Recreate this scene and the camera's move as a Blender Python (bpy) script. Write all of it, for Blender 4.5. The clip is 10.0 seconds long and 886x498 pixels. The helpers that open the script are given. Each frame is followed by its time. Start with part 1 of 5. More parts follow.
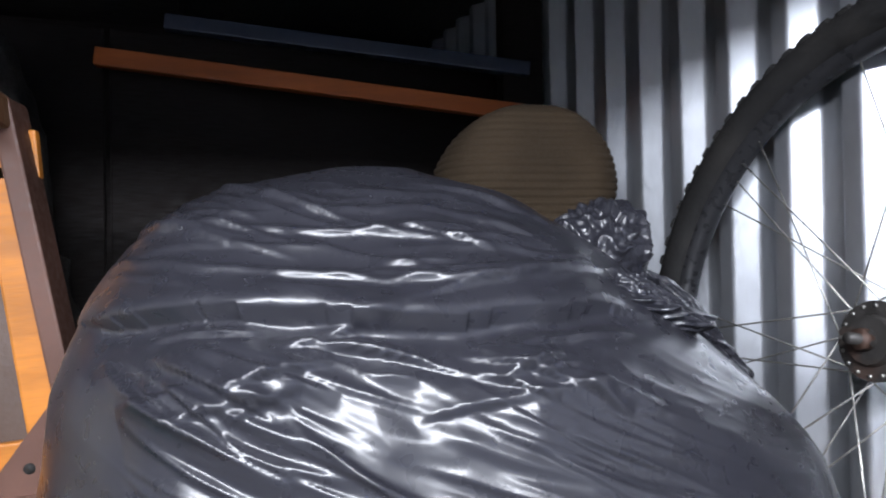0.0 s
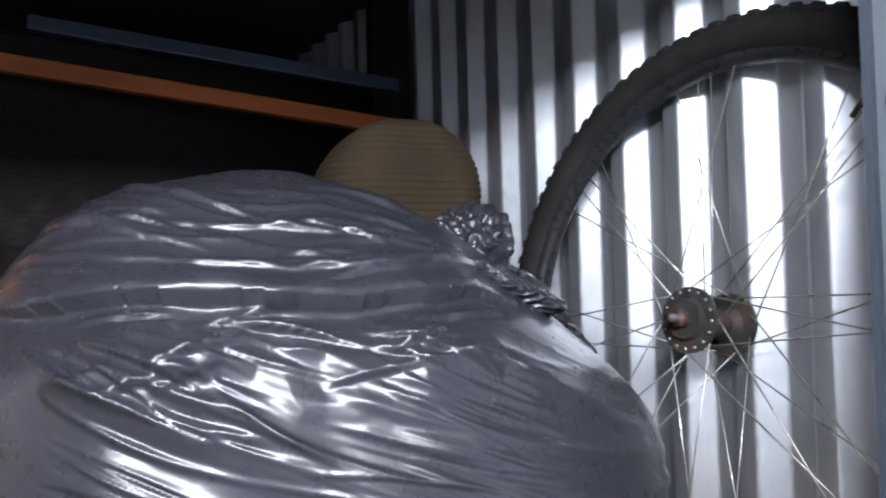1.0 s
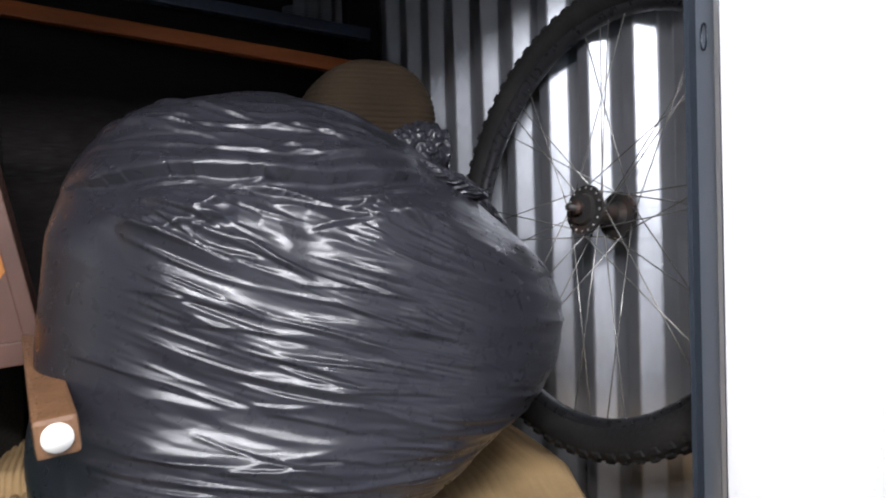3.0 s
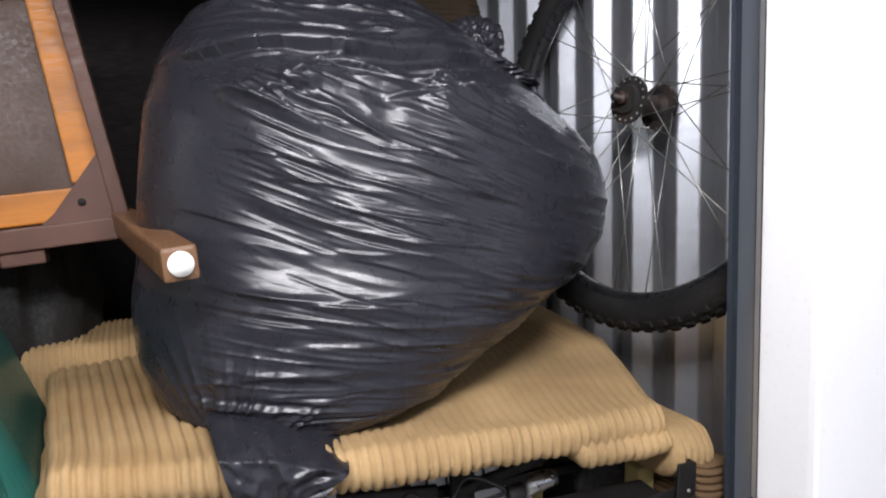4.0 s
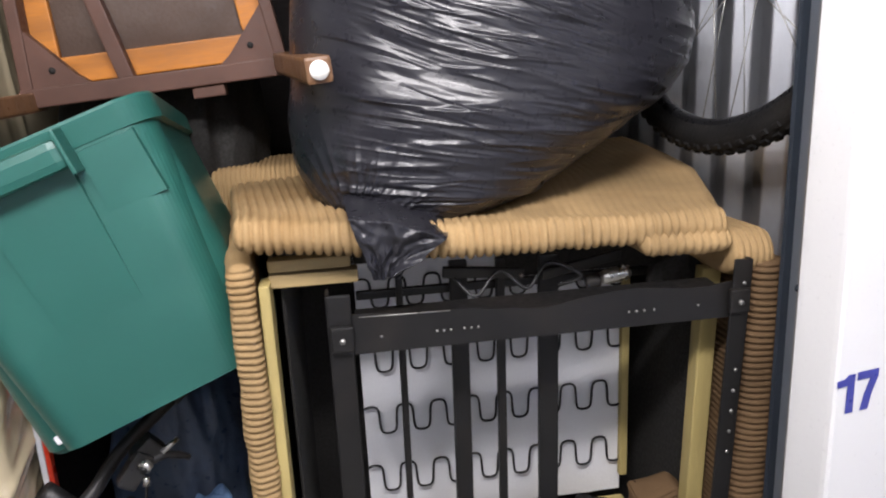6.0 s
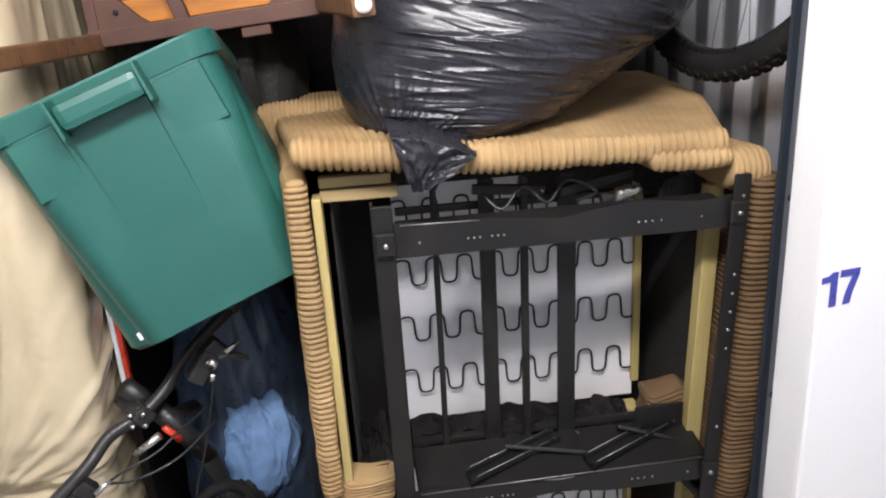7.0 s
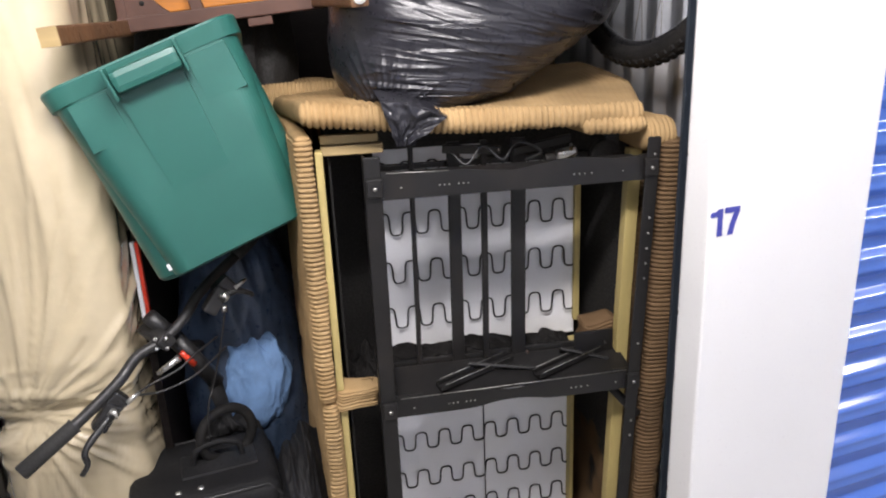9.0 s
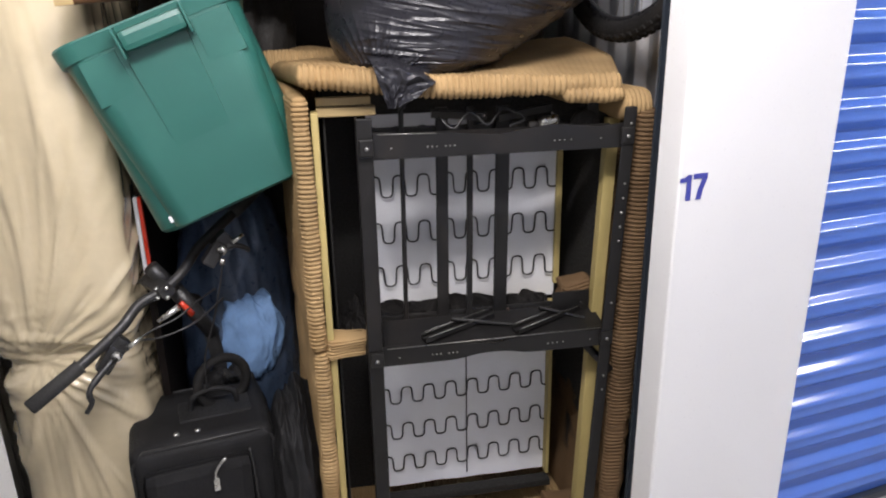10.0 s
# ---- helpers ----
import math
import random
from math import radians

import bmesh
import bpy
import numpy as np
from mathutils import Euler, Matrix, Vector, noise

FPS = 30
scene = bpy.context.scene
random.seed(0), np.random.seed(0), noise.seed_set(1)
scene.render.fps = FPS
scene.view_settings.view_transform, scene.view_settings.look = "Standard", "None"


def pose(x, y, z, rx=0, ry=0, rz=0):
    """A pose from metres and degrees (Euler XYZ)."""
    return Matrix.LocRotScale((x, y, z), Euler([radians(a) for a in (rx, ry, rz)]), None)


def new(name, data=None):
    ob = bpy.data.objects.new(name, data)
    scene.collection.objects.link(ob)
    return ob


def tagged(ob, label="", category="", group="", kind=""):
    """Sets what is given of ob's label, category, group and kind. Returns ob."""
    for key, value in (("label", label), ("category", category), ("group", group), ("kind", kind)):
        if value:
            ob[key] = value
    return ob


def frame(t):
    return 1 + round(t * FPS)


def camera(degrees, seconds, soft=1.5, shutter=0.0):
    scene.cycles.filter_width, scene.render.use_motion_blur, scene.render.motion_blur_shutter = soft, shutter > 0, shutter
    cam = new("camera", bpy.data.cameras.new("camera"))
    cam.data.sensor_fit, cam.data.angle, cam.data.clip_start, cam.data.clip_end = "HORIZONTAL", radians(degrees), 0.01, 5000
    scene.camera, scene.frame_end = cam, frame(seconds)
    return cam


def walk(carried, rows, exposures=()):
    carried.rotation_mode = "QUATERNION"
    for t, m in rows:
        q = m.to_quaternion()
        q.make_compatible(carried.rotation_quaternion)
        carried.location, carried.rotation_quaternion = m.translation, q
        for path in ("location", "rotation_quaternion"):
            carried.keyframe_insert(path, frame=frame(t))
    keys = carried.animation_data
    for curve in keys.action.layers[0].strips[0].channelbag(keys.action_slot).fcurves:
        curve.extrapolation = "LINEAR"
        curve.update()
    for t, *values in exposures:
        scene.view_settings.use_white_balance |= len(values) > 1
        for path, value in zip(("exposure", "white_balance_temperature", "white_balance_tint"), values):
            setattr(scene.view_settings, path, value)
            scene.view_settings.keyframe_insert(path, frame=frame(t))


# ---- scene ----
cam = camera(64.1, 10.0, 2.0, 0.2)
METRES, EYE, TILT, LEAN, TURN = 1.4, 1.95, 0.0, 0.0, -10.0
ROWS = [
    (0.0, 0.0, 0.0, 0.0, 0.01, 0.75, 0.94),
    (0.5, -0.011, -0.0344, -0.0045, -5.49, 1.54, 0.44),
    (1.0, -0.0232, -0.0567, -0.0131, -11.34, 1.65, 1.48),
    (1.5, -0.0069, -0.1025, -0.0163, -15.71, 0.99, 1.0),
    (2.0, 0.0139, -0.1592, -0.0334, -16.08, 0.0, 0.43),
    (2.5, 0.0054, -0.2019, -0.049, -14.27, -0.6, 1.1),
    (4.0, -0.0814, -0.2876, -0.1367, -11.13, -5.93, 1.53),
    (4.5, -0.0649, -0.3182, -0.1608, -9.79, -8.61, 1.19),
    (5.0, -0.0444, -0.3527, -0.1732, -6.5, -10.37, 1.61),
    (5.5, -0.0274, -0.4029, -0.189, -1.82, -12.6, 2.17),
    (6.0, -0.0394, -0.4424, -0.1992, 1.2, -14.21, 2.63),
    (7.5, -0.0381, -0.6124, -0.2231, 3.78, -18.7, 3.27),
    (8.0, -0.0179, -0.6712, -0.2309, 5.33, -17.32, 2.78),
    (8.5, -0.0464, -0.7233, -0.2351, 3.27, -17.01, 2.72),
    (9.0, -0.0629, -0.7806, -0.2398, -0.29, -17.29, 2.37),
    (9.5, -0.0652, -0.8322, -0.2437, -2.71, -17.64, 2.87),
    (10.0, -0.0521, -0.8581, -0.2558, -0.41, -18.7, 0.99),
]
LIGHT = [(0.0, 1.15, 6100, 12), (1.2, 1.38, 6100, 12), (2.0, 1.02, 6250, 12), (2.7, 0.75, 6350, 13), (4.5, 0.52, 6600, 15), (6.0, 0.64, 6750, 16), (7.5, 0.92, 6800, 16), (8.5, 0.95, 6850, 16), (9.2, 0.84, 6850, 16), (10.0, 0.68, 6850, 16)]
walk(cam, [(t, pose(0, 0, EYE, TILT, LEAN, TURN) @ pose(METRES * x, METRES * y, METRES * z, 90 + pitch, roll, yaw)) for t, x, y, z, yaw, pitch, roll in ROWS], LIGHT)

# ---- light ----
YAW = 10.0                      # the unit's walls stand turned by this against the sofa
B = pose(0, 0, 0, 0, 0, YAW)    # building frame: u along the front, v inwards


def bu(u, v, z=0.0):
    return B @ Vector((u, v, z))


world = bpy.data.worlds.new("world")
scene.world = world
world.use_nodes = True
world.node_tree.nodes["Background"].inputs[0].default_value = (0.9, 0.95, 1.0, 1)
world.node_tree.nodes["Background"].inputs[1].default_value = 0.02


def area_lamp(u, v, z, sx, sy, power, tilt, colour=(0.95, 0.97, 1.0)):
    data = bpy.data.lights.new("tube_light", "AREA")
    data.shape, data.size, data.size_y, data.energy, data.color = "RECTANGLE", sx, sy, power, colour
    ob = new("tube_light", data)
    ob.matrix_world = B @ pose(u, v, z, tilt, 0, 0)
    return ob


# wrap-round batten lights: each throws light to both sides of the corridor
LAMP_V, LAMP_Z, LAMPS = -0.75, 2.50, (-0.45, 2.75)
for lamp_u in LAMPS:
    area_lamp(lamp_u, LAMP_V + 0.125, LAMP_Z, 1.2, 0.10, 26, 58)
    area_lamp(lamp_u, LAMP_V - 0.125, LAMP_Z, 1.2, 0.10, 26, -58)


# ---- materials ----
def material(name, colour, rough=0.5, metal=0.0, spread=0.12, scale=8.0, grain=60.0, bump=0.15, stain=None, stain_amount=0.35,
             stretch=(1, 1, 1), coat=0.0, transmission=0.0, rough_spread=0.15, specular=0.5, random_part=0.0, depth=0.002):
    m = bpy.data.materials.new(name)
    m.use_nodes = True
    nt = m.node_tree
    n, l = nt.nodes, nt.links
    bs = n["Principled BSDF"]
    tc = n.new("ShaderNodeTexCoord")
    mp = n.new("ShaderNodeMapping")
    mp.inputs["Scale"].default_value = stretch
    l.new(tc.outputs["Object"], mp.inputs[0])
    big, fine = n.new("ShaderNodeTexNoise"), n.new("ShaderNodeTexNoise")
    for tex, s, d in ((big, scale, 4), (fine, grain, 2)):
        tex.inputs["Scale"].default_value = s
        tex.inputs["Detail"].default_value = d
        l.new(mp.outputs[0], tex.inputs["Vector"])
    ramp = n.new("ShaderNodeMapRange")
    ramp.inputs[1].default_value, ramp.inputs[2].default_value = 0.3, 0.7
    l.new(big.outputs["Fac"], ramp.inputs[0])
    dark = tuple(c * (1 - spread * 1.6) for c in colour)
    light = tuple(min(1, c * (1 + spread)) for c in colour)
    mix = n.new("ShaderNodeMix")
    mix.data_type = "RGBA"
    mix.inputs[6].default_value, mix.inputs[7].default_value = (*dark, 1), (*light, 1)
    l.new(ramp.outputs[0], mix.inputs[0])
    out = mix.outputs[2]
    mix2 = n.new("ShaderNodeMix")
    mix2.data_type, mix2.blend_type = "RGBA", "MULTIPLY"
    mix2.inputs[0].default_value = min(1, spread * 3)
    l.new(out, mix2.inputs[6])
    g = n.new("ShaderNodeMapRange")
    g.inputs[1].default_value, g.inputs[2].default_value, g.inputs[3].default_value, g.inputs[4].default_value = 0.2, 0.8, 0.8, 1.12
    l.new(fine.outputs["Fac"], g.inputs[0])
    l.new(g.outputs[0], mix2.inputs[7])
    out = mix2.outputs[2]
    if stain:
        st = n.new("ShaderNodeTexNoise")
        st.inputs["Scale"].default_value, st.inputs["Detail"].default_value = scale * 0.6 + 1.3, 2.5
        l.new(tc.outputs["Object"], st.inputs["Vector"])
        sr = n.new("ShaderNodeMapRange")
        sr.inputs[1].default_value, sr.inputs[2].default_value, sr.inputs[4].default_value = 0.52, 0.72, stain_amount
        l.new(st.outputs["Fac"], sr.inputs[0])
        mx = n.new("ShaderNodeMix")
        mx.data_type = "RGBA"
        mx.inputs[7].default_value = (*stain, 1)
        l.new(sr.outputs[0], mx.inputs[0])
        l.new(out, mx.inputs[6])
        out = mx.outputs[2]
    if random_part:
        oi = n.new("ShaderNodeObjectInfo")
        hv = n.new("ShaderNodeHueSaturation")
        rr = n.new("ShaderNodeMapRange")
        rr.inputs[3].default_value, rr.inputs[4].default_value = 1 - random_part, 1 + random_part
        l.new(oi.outputs["Random"], rr.inputs[0])
        l.new(rr.outputs[0], hv.inputs["Value"])
        l.new(out, hv.inputs["Color"])
        out = hv.outputs[0]
    l.new(out, bs.inputs["Base Color"])
    rg = n.new("ShaderNodeMapRange")
    rg.inputs[1].default_value, rg.inputs[2].default_value = 0.3, 0.7
    rg.inputs[3].default_value, rg.inputs[4].default_value = max(0.03, rough - rough_spread), min(1, rough + rough_spread)
    l.new(fine.outputs["Fac"], rg.inputs[0])
    l.new(rg.outputs[0], bs.inputs["Roughness"])
    bs.inputs["Metallic"].default_value = metal
    bs.inputs["Coat Weight"].default_value = coat
    bs.inputs["Transmission Weight"].default_value = transmission
    bs.inputs["Specular IOR Level"].default_value = specular
    if bump:
        bp = n.new("ShaderNodeBump")
        bp.inputs["Strength"].default_value, bp.inputs["Distance"].default_value = bump, depth
        l.new(fine.outputs["Fac"], bp.inputs["Height"])
        l.new(bp.outputs[0], bs.inputs["Normal"])
    return m


MAT = {
    "concrete": material("concrete", (0.34, 0.33, 0.30), 0.5, spread=0.15, scale=3, grain=90, stain=(0.2, 0.18, 0.16)),
    "white": material("white_painted_steel", (0.80, 0.80, 0.80), 0.42, spread=0.02, scale=2, grain=150, bump=0.05),
    "farwall": material("far_wall_paint", (0.46, 0.48, 0.52), 0.4, spread=0.05, scale=2, grain=120, bump=0.05),
    "corridor": material("corridor_paint", (0.60, 0.60, 0.60), 0.5, spread=0.03, scale=2, grain=120, bump=0.05),
    "galv": material("galvanised_steel", (0.84, 0.87, 0.93), 0.40, 0.95, spread=0.05, scale=9, grain=160, bump=0, stretch=(1, 1, 0.35), rough_spread=0.03),
    "rust": material("rusty_steel", (0.065, 0.036, 0.026), 0.6, 0.3, spread=0.3, scale=60),
    "trim": material("dark_track_steel", (0.035, 0.045, 0.06), 0.32, 0.3, spread=0.04, scale=6, grain=120, bump=0, rough_spread=0.03),
    "track": material("zinc_track", (0.66, 0.71, 0.78), 0.42, 0.75, spread=0.03, scale=8, grain=100, bump=0, stretch=(1, 1, 0.3), rough_spread=0.03),
    "blue": material("blue_door_paint", (0.075, 0.185, 0.60), 0.15, spread=0.06, scale=3, grain=140, bump=0.03, rough_spread=0.03, specular=0.8),
    "bag": material("black_plastic_film", (0.019, 0.019, 0.024), 0.29, spread=0.04, scale=7, grain=70, bump=0.03, specular=0.42, rough_spread=0.03, depth=0.003),
    "cord": material("tan_corduroy", (0.375, 0.25, 0.122), 0.9, spread=0.16, scale=7, grain=260, bump=0.5, stain=(0.24, 0.135, 0.05), stain_amount=0.45, specular=0.2),
    "cord_dark": material("brown_corduroy", (0.135, 0.082, 0.042), 0.9, spread=0.16, scale=7, grain=260, bump=0.5, specular=0.2),
    # brown corduroy with the shade behind the bag put into its base colour
    "cord_shaded": material("shaded_corduroy", (0.030, 0.020, 0.011), 0.9, spread=0.16, scale=7, grain=260, bump=0.5, specular=0.2),
    "pine": material("pale_pine", (0.45, 0.355, 0.14), 0.6, spread=0.14, scale=5, grain=70, bump=0.2, stretch=(4, 4, 0.5)),
    "ply": material("plywood", (0.36, 0.26, 0.12), 0.65, spread=0.16, scale=6, grain=70, bump=0.2, stretch=(0.6, 4, 4)),
    "deck": material("white_deck_cloth", (0.74, 0.75, 0.78), 0.85, spread=0.06, scale=4, grain=220, bump=0.3, stain=(0.42, 0.36, 0.2), stain_amount=0.16),
    "steel": material("black_enamelled_steel", (0.011, 0.0105, 0.0105), 0.42, 0.0, spread=0.12, scale=9, grain=70, bump=0.05, rough_spread=0.08, specular=0.35, stain=(0.03, 0.024, 0.02), stain_amount=0.4),
    "wire": material("dark_spring_wire", (0.022, 0.022, 0.024), 0.4, 0.5, spread=0.1),
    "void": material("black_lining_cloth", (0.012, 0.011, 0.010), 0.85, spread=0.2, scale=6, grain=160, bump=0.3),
    "lining": material("dusty_black_cloth", (0.010, 0.009, 0.0085), 0.8, specular=0.2, spread=0.3, scale=14, grain=160, bump=0.3),
    "tyre": material("tyre_rubber", (0.011, 0.0105, 0.0105), 0.75, spread=0.2, scale=20, grain=160, bump=0.2, stain=(0.028, 0.025, 0.022), stain_amount=0.35, specular=0.25),
    "alu": material("spoke_steel", (0.62, 0.62, 0.60), 0.3, 0.9, spread=0.1),
    "rim": material("black_rim", (0.03, 0.03, 0.033), 0.35, 0.4, spread=0.2, grain=90),
    "spoke": material("dull_spoke_steel", (0.40, 0.39, 0.37), 0.38, 0.8, spread=0.15),
    "hub": material("worn_hub", (0.035, 0.032, 0.03), 0.55, 0.3, spread=0.3, scale=40, stain=(0.13, 0.06, 0.035)),
    "tote": material("green_tote_plastic", (0.016, 0.105, 0.086), 0.40, spread=0.05, scale=4, grain=130, bump=0.04, stain=(0.055, 0.20, 0.165), stain_amount=0.4, rough_spread=0.05),
    "film": material("clear_mattress_film", (0.59, 0.50, 0.34), 0.22, spread=0.07, scale=2.5, grain=40, bump=0.0, coat=1.0, rough_spread=0.05),
    "blueplastic": material("dark_blue_film", (0.048, 0.076, 0.130), 0.40, spread=0.3, scale=9, grain=60, bump=0.3, depth=0.004),
    "denim": material("light_blue_cloth", (0.17, 0.31, 0.55), 0.75, spread=0.15, scale=14, grain=220, bump=0.4),
    "black": material("black_plastic", (0.018, 0.018, 0.019), 0.42, spread=0.2, scale=20, grain=140),
    "nylon": material("black_nylon", (0.010, 0.010, 0.011), 0.7, spread=0.25, scale=12, grain=300, bump=0.5, stain=(0.03, 0.03, 0.03), stain_amount=0.25, specular=0.3),
    "grip": material("rubber_grip", (0.03, 0.03, 0.03), 0.7, spread=0.2, grain=260, bump=0.5),
    "red": material("red_paint", (0.65, 0.05, 0.02), 0.35, spread=0.1),
    "orange": material("orange_stained_wood", (0.45, 0.155, 0.013), 0.55, spread=0.25, scale=5, grain=60, bump=0.12, stretch=(0.6, 4, 4)),
    "brownmetal": material("brown_enamelled_metal", (0.095, 0.047, 0.034), 0.55, 0.0, spread=0.16, scale=9, grain=110, bump=0.1, specular=0.3),
    "vinyl": material("brown_vinyl", (0.080, 0.051, 0.038), 0.65, spread=0.12, scale=6, grain=150, bump=0.3),
    "legwood": material("brown_wood", (0.17, 0.085, 0.04), 0.4, spread=0.18, scale=5, grain=60, stretch=(4, 4, 0.6)),
    "foot": material("white_foot_cap", (0.86, 0.85, 0.80), 0.45, spread=0.03),
    "darkblue": material("dark_blue_board", (0.012, 0.020, 0.042), 0.5, spread=0.2),
    # kept near black so that the unit's back reads as deep shade
    "darkwood": material("near_black_wood", (0.007, 0.0045, 0.004), 0.75, spread=0.25, scale=6, stretch=(0.5, 4, 4), specular=0.2),
    "bedwood": material("reddish_stained_wood", (0.33, 0.085, 0.016), 0.5, spread=0.2, scale=5, grain=60, bump=0.12, stretch=(0.6, 4, 4), specular=0.3),
    "inkblue": material("blue_vinyl_number", (0.05, 0.06, 0.33), 0.4, spread=0.03, bump=0),
}
GLOW = bpy.data.materials.new("lamp_diffuser")
GLOW.use_nodes = True
GLOW.node_tree.nodes["Principled BSDF"].inputs["Emission Color"].default_value = (1, 0.97, 0.92, 1)
GLOW.node_tree.nodes["Principled BSDF"].inputs["Emission Strength"].default_value = 6.0


# ---- mesh helpers ----
def mesh_object(name, verts, faces, mat, smooth=True):
    me = bpy.data.meshes.new(name)
    me.from_pydata([tuple(v) for v in verts], [], [tuple(f) for f in faces])
    me.validate()
    if smooth:
        me.polygons.foreach_set("use_smooth", [True] * len(me.polygons))
    me.materials.append(mat)
    return new(name, me)


def finish(name, bm, mat, parent=None, label="", smooth=False):
    bmesh.ops.recalc_face_normals(bm, faces=bm.faces)
    me = bpy.data.meshes.new(name)
    bm.to_mesh(me)
    bm.free()
    if smooth:
        me.polygons.foreach_set("use_smooth", [True] * len(me.polygons))
    me.materials.append(mat)
    ob = new(name, me)
    if parent:
        ob.parent = parent
    if label:
        tagged(ob, label)
    return ob


def part(name, bm, mat, parent, label="", smooth=False):
    return finish(name, bm, mat, parent, label, smooth)


def child(ob, parent, label=""):
    ob.parent = parent
    if label:
        tagged(ob, label)
    return ob


def thing(name, label, category, m=None, group="", kind=""):
    ob = new(name)
    ob.empty_display_size = 0.05
    if m is not None:
        ob.matrix_world = m
    return tagged(ob, label, category, group, kind)


def box(bm, x0, x1, y0, y1, z0, z1, bevel=0.0, segs=2, m=None):
    g = bmesh.ops.create_cube(bm, size=1.0)
    vs = g["verts"]
    bmesh.ops.scale(bm, vec=(x1 - x0, y1 - y0, z1 - z0), verts=vs)
    bmesh.ops.translate(bm, vec=((x0 + x1) / 2, (y0 + y1) / 2, (z0 + z1) / 2), verts=vs)
    if bevel:
        es = list({e for v in vs for e in v.link_edges})
        r = bmesh.ops.bevel(bm, geom=es, offset=bevel, segments=segs, affect="EDGES", profile=0.6)
        vs = list({v for f in r["faces"] for v in f.verts} | {v for v in vs if v.is_valid})
    if m is not None:
        bmesh.ops.transform(bm, matrix=m, verts=vs)
    return bm


def block(name, x0, x1, y0, y1, z0, z1, mat, parent=None, label="", bevel=0.003, m=None):
    return finish(name, box(bmesh.new(), x0, x1, y0, y1, z0, z1, bevel, 2, m), mat, parent, label)


def tube(points, radius, segs=10, closed=False):
    """Verts and faces of a round bar along points; radius is a number or one per point."""
    pts = [Vector(p) for p in points]
    n = len(pts)
    rad = [radius] * n if isinstance(radius, (int, float)) else list(radius)
    verts, faces = [], []
    up = None
    for i, p in enumerate(pts):
        a = pts[(i - 1) % n] if (closed or i > 0) else p
        b = pts[(i + 1) % n] if (closed or i < n - 1) else p
        t = (b - a).normalized()
        if up is None:
            up = t.orthogonal().normalized()
        up = (up - t * up.dot(t)).normalized()
        side = t.cross(up)
        for k in range(segs):
            w = 2 * math.pi * k / segs
            verts.append(p + rad[i] * (math.cos(w) * up + math.sin(w) * side))
    rings = n if closed else n - 1
    for i in range(rings):
        j = (i + 1) % n
        for k in range(segs):
            q = (k + 1) % segs
            faces.append((i * segs + k, i * segs + q, j * segs + q, j * segs + k))
    if not closed:
        faces.append(tuple(reversed(range(segs))))
        faces.append(tuple(range((n - 1) * segs, n * segs)))
    return verts, faces


def bar(name, points, radius, mat, parent=None, label="", segs=10, closed=False):
    ob = mesh_object(name, *tube(points, radius, segs, closed), mat)
    return child(ob, parent, label) if parent else ob


def smooth_line(points, steps=8):
    """Catmull-Rom through points."""
    p = [Vector(q) for q in points]
    p = [2 * p[0] - p[1]] + p + [2 * p[-1] - p[-2]]
    out = []
    for i in range(1, len(p) - 2):
        for s in range(steps):
            t = s / steps
            a, b, c, d = p[i - 1], p[i], p[i + 1], p[i + 2]
            out.append(0.5 * ((2 * b) + (c - a) * t + (2 * a - 5 * b + 4 * c - d) * t * t + (3 * b - a - 3 * c + d) * t ** 3))
    out.append(p[-2])
    return out


def fbm(p, octaves=4):
    return noise.fractal(p, 1.0, 2.0, octaves)


# ---- structure ----
FRONT, FACE, OPEN_L, OPEN_R, WALL_L, WALL_R, BACK, CEIL, HEAD = 0.148, 0.100, -0.870, 0.478, -1.12, 0.712, 2.35, 2.62, 2.34


def built(name, bm, mat, label, category):
    ob = finish(name, bm, mat)
    ob.matrix_world = B
    return tagged(ob, label, category, kind="structure")


built("floor", box(bmesh.new(), -6, 6, -2.1, 6, -0.12, 0.0), MAT["concrete"], "grey sealed concrete floor with worn patches", "floor")
built("ceiling", box(bmesh.new(), -6, 6, -2.1, 6, CEIL, CEIL + 0.1), MAT["corridor"], "plain white painted corridor ceiling", "ceiling")
built("wall_corridor", box(bmesh.new(), -6, 6, -2.2, -2.1, 0, CEIL), MAT["farwall"], "plain white corridor wall facing the units", "wall")
built("wall_corridor_west", box(bmesh.new(), -6.1, -6, -2.2, 6, 0, CEIL), MAT["corridor"], "plain white end wall of the corridor", "wall")
built("wall_corridor_east", box(bmesh.new(), 6, 6.1, -2.2, 6, 0, CEIL), MAT["corridor"], "plain white end wall of the corridor", "wall")
# front pilasters: folded white sheet, with the edge turned inwards
def folded_sheet():
    """White sheet steel, folded: a short slanted return at the jamb, the flat face, and the return at the next door."""
    line = [(0.510, 0.190), (0.4905, 0.168), (0.4908, 0.160), (0.4955, 0.110), (0.4970, FACE + 0.003), (0.501, FACE),
            (0.919, FACE), (0.926, FACE + 0.004), (0.928, FACE + 0.01), (0.928, FRONT + 0.16)]
    n = len(line)
    V = [(u, v, z) for z in (0, CEIL) for u, v in line] + [(u - (0.004 if i > 6 else -0.004), v + (0.004 if 2 < i < 8 else 0), z) for z in (0, CEIL) for i, (u, v) in enumerate(line)]
    F = []
    for i in range(n - 1):
        F += [(i, i + 1, n + i + 1, n + i), (2 * n + i, 3 * n + i, 3 * n + i + 1, 2 * n + i + 1)]
    ob = mesh_object("wall_front_right", V, F, MAT["white"], smooth=False)
    ob.matrix_world = B
    return tagged(ob, "smooth white painted steel pilaster beside the open unit", "wall", kind="structure")


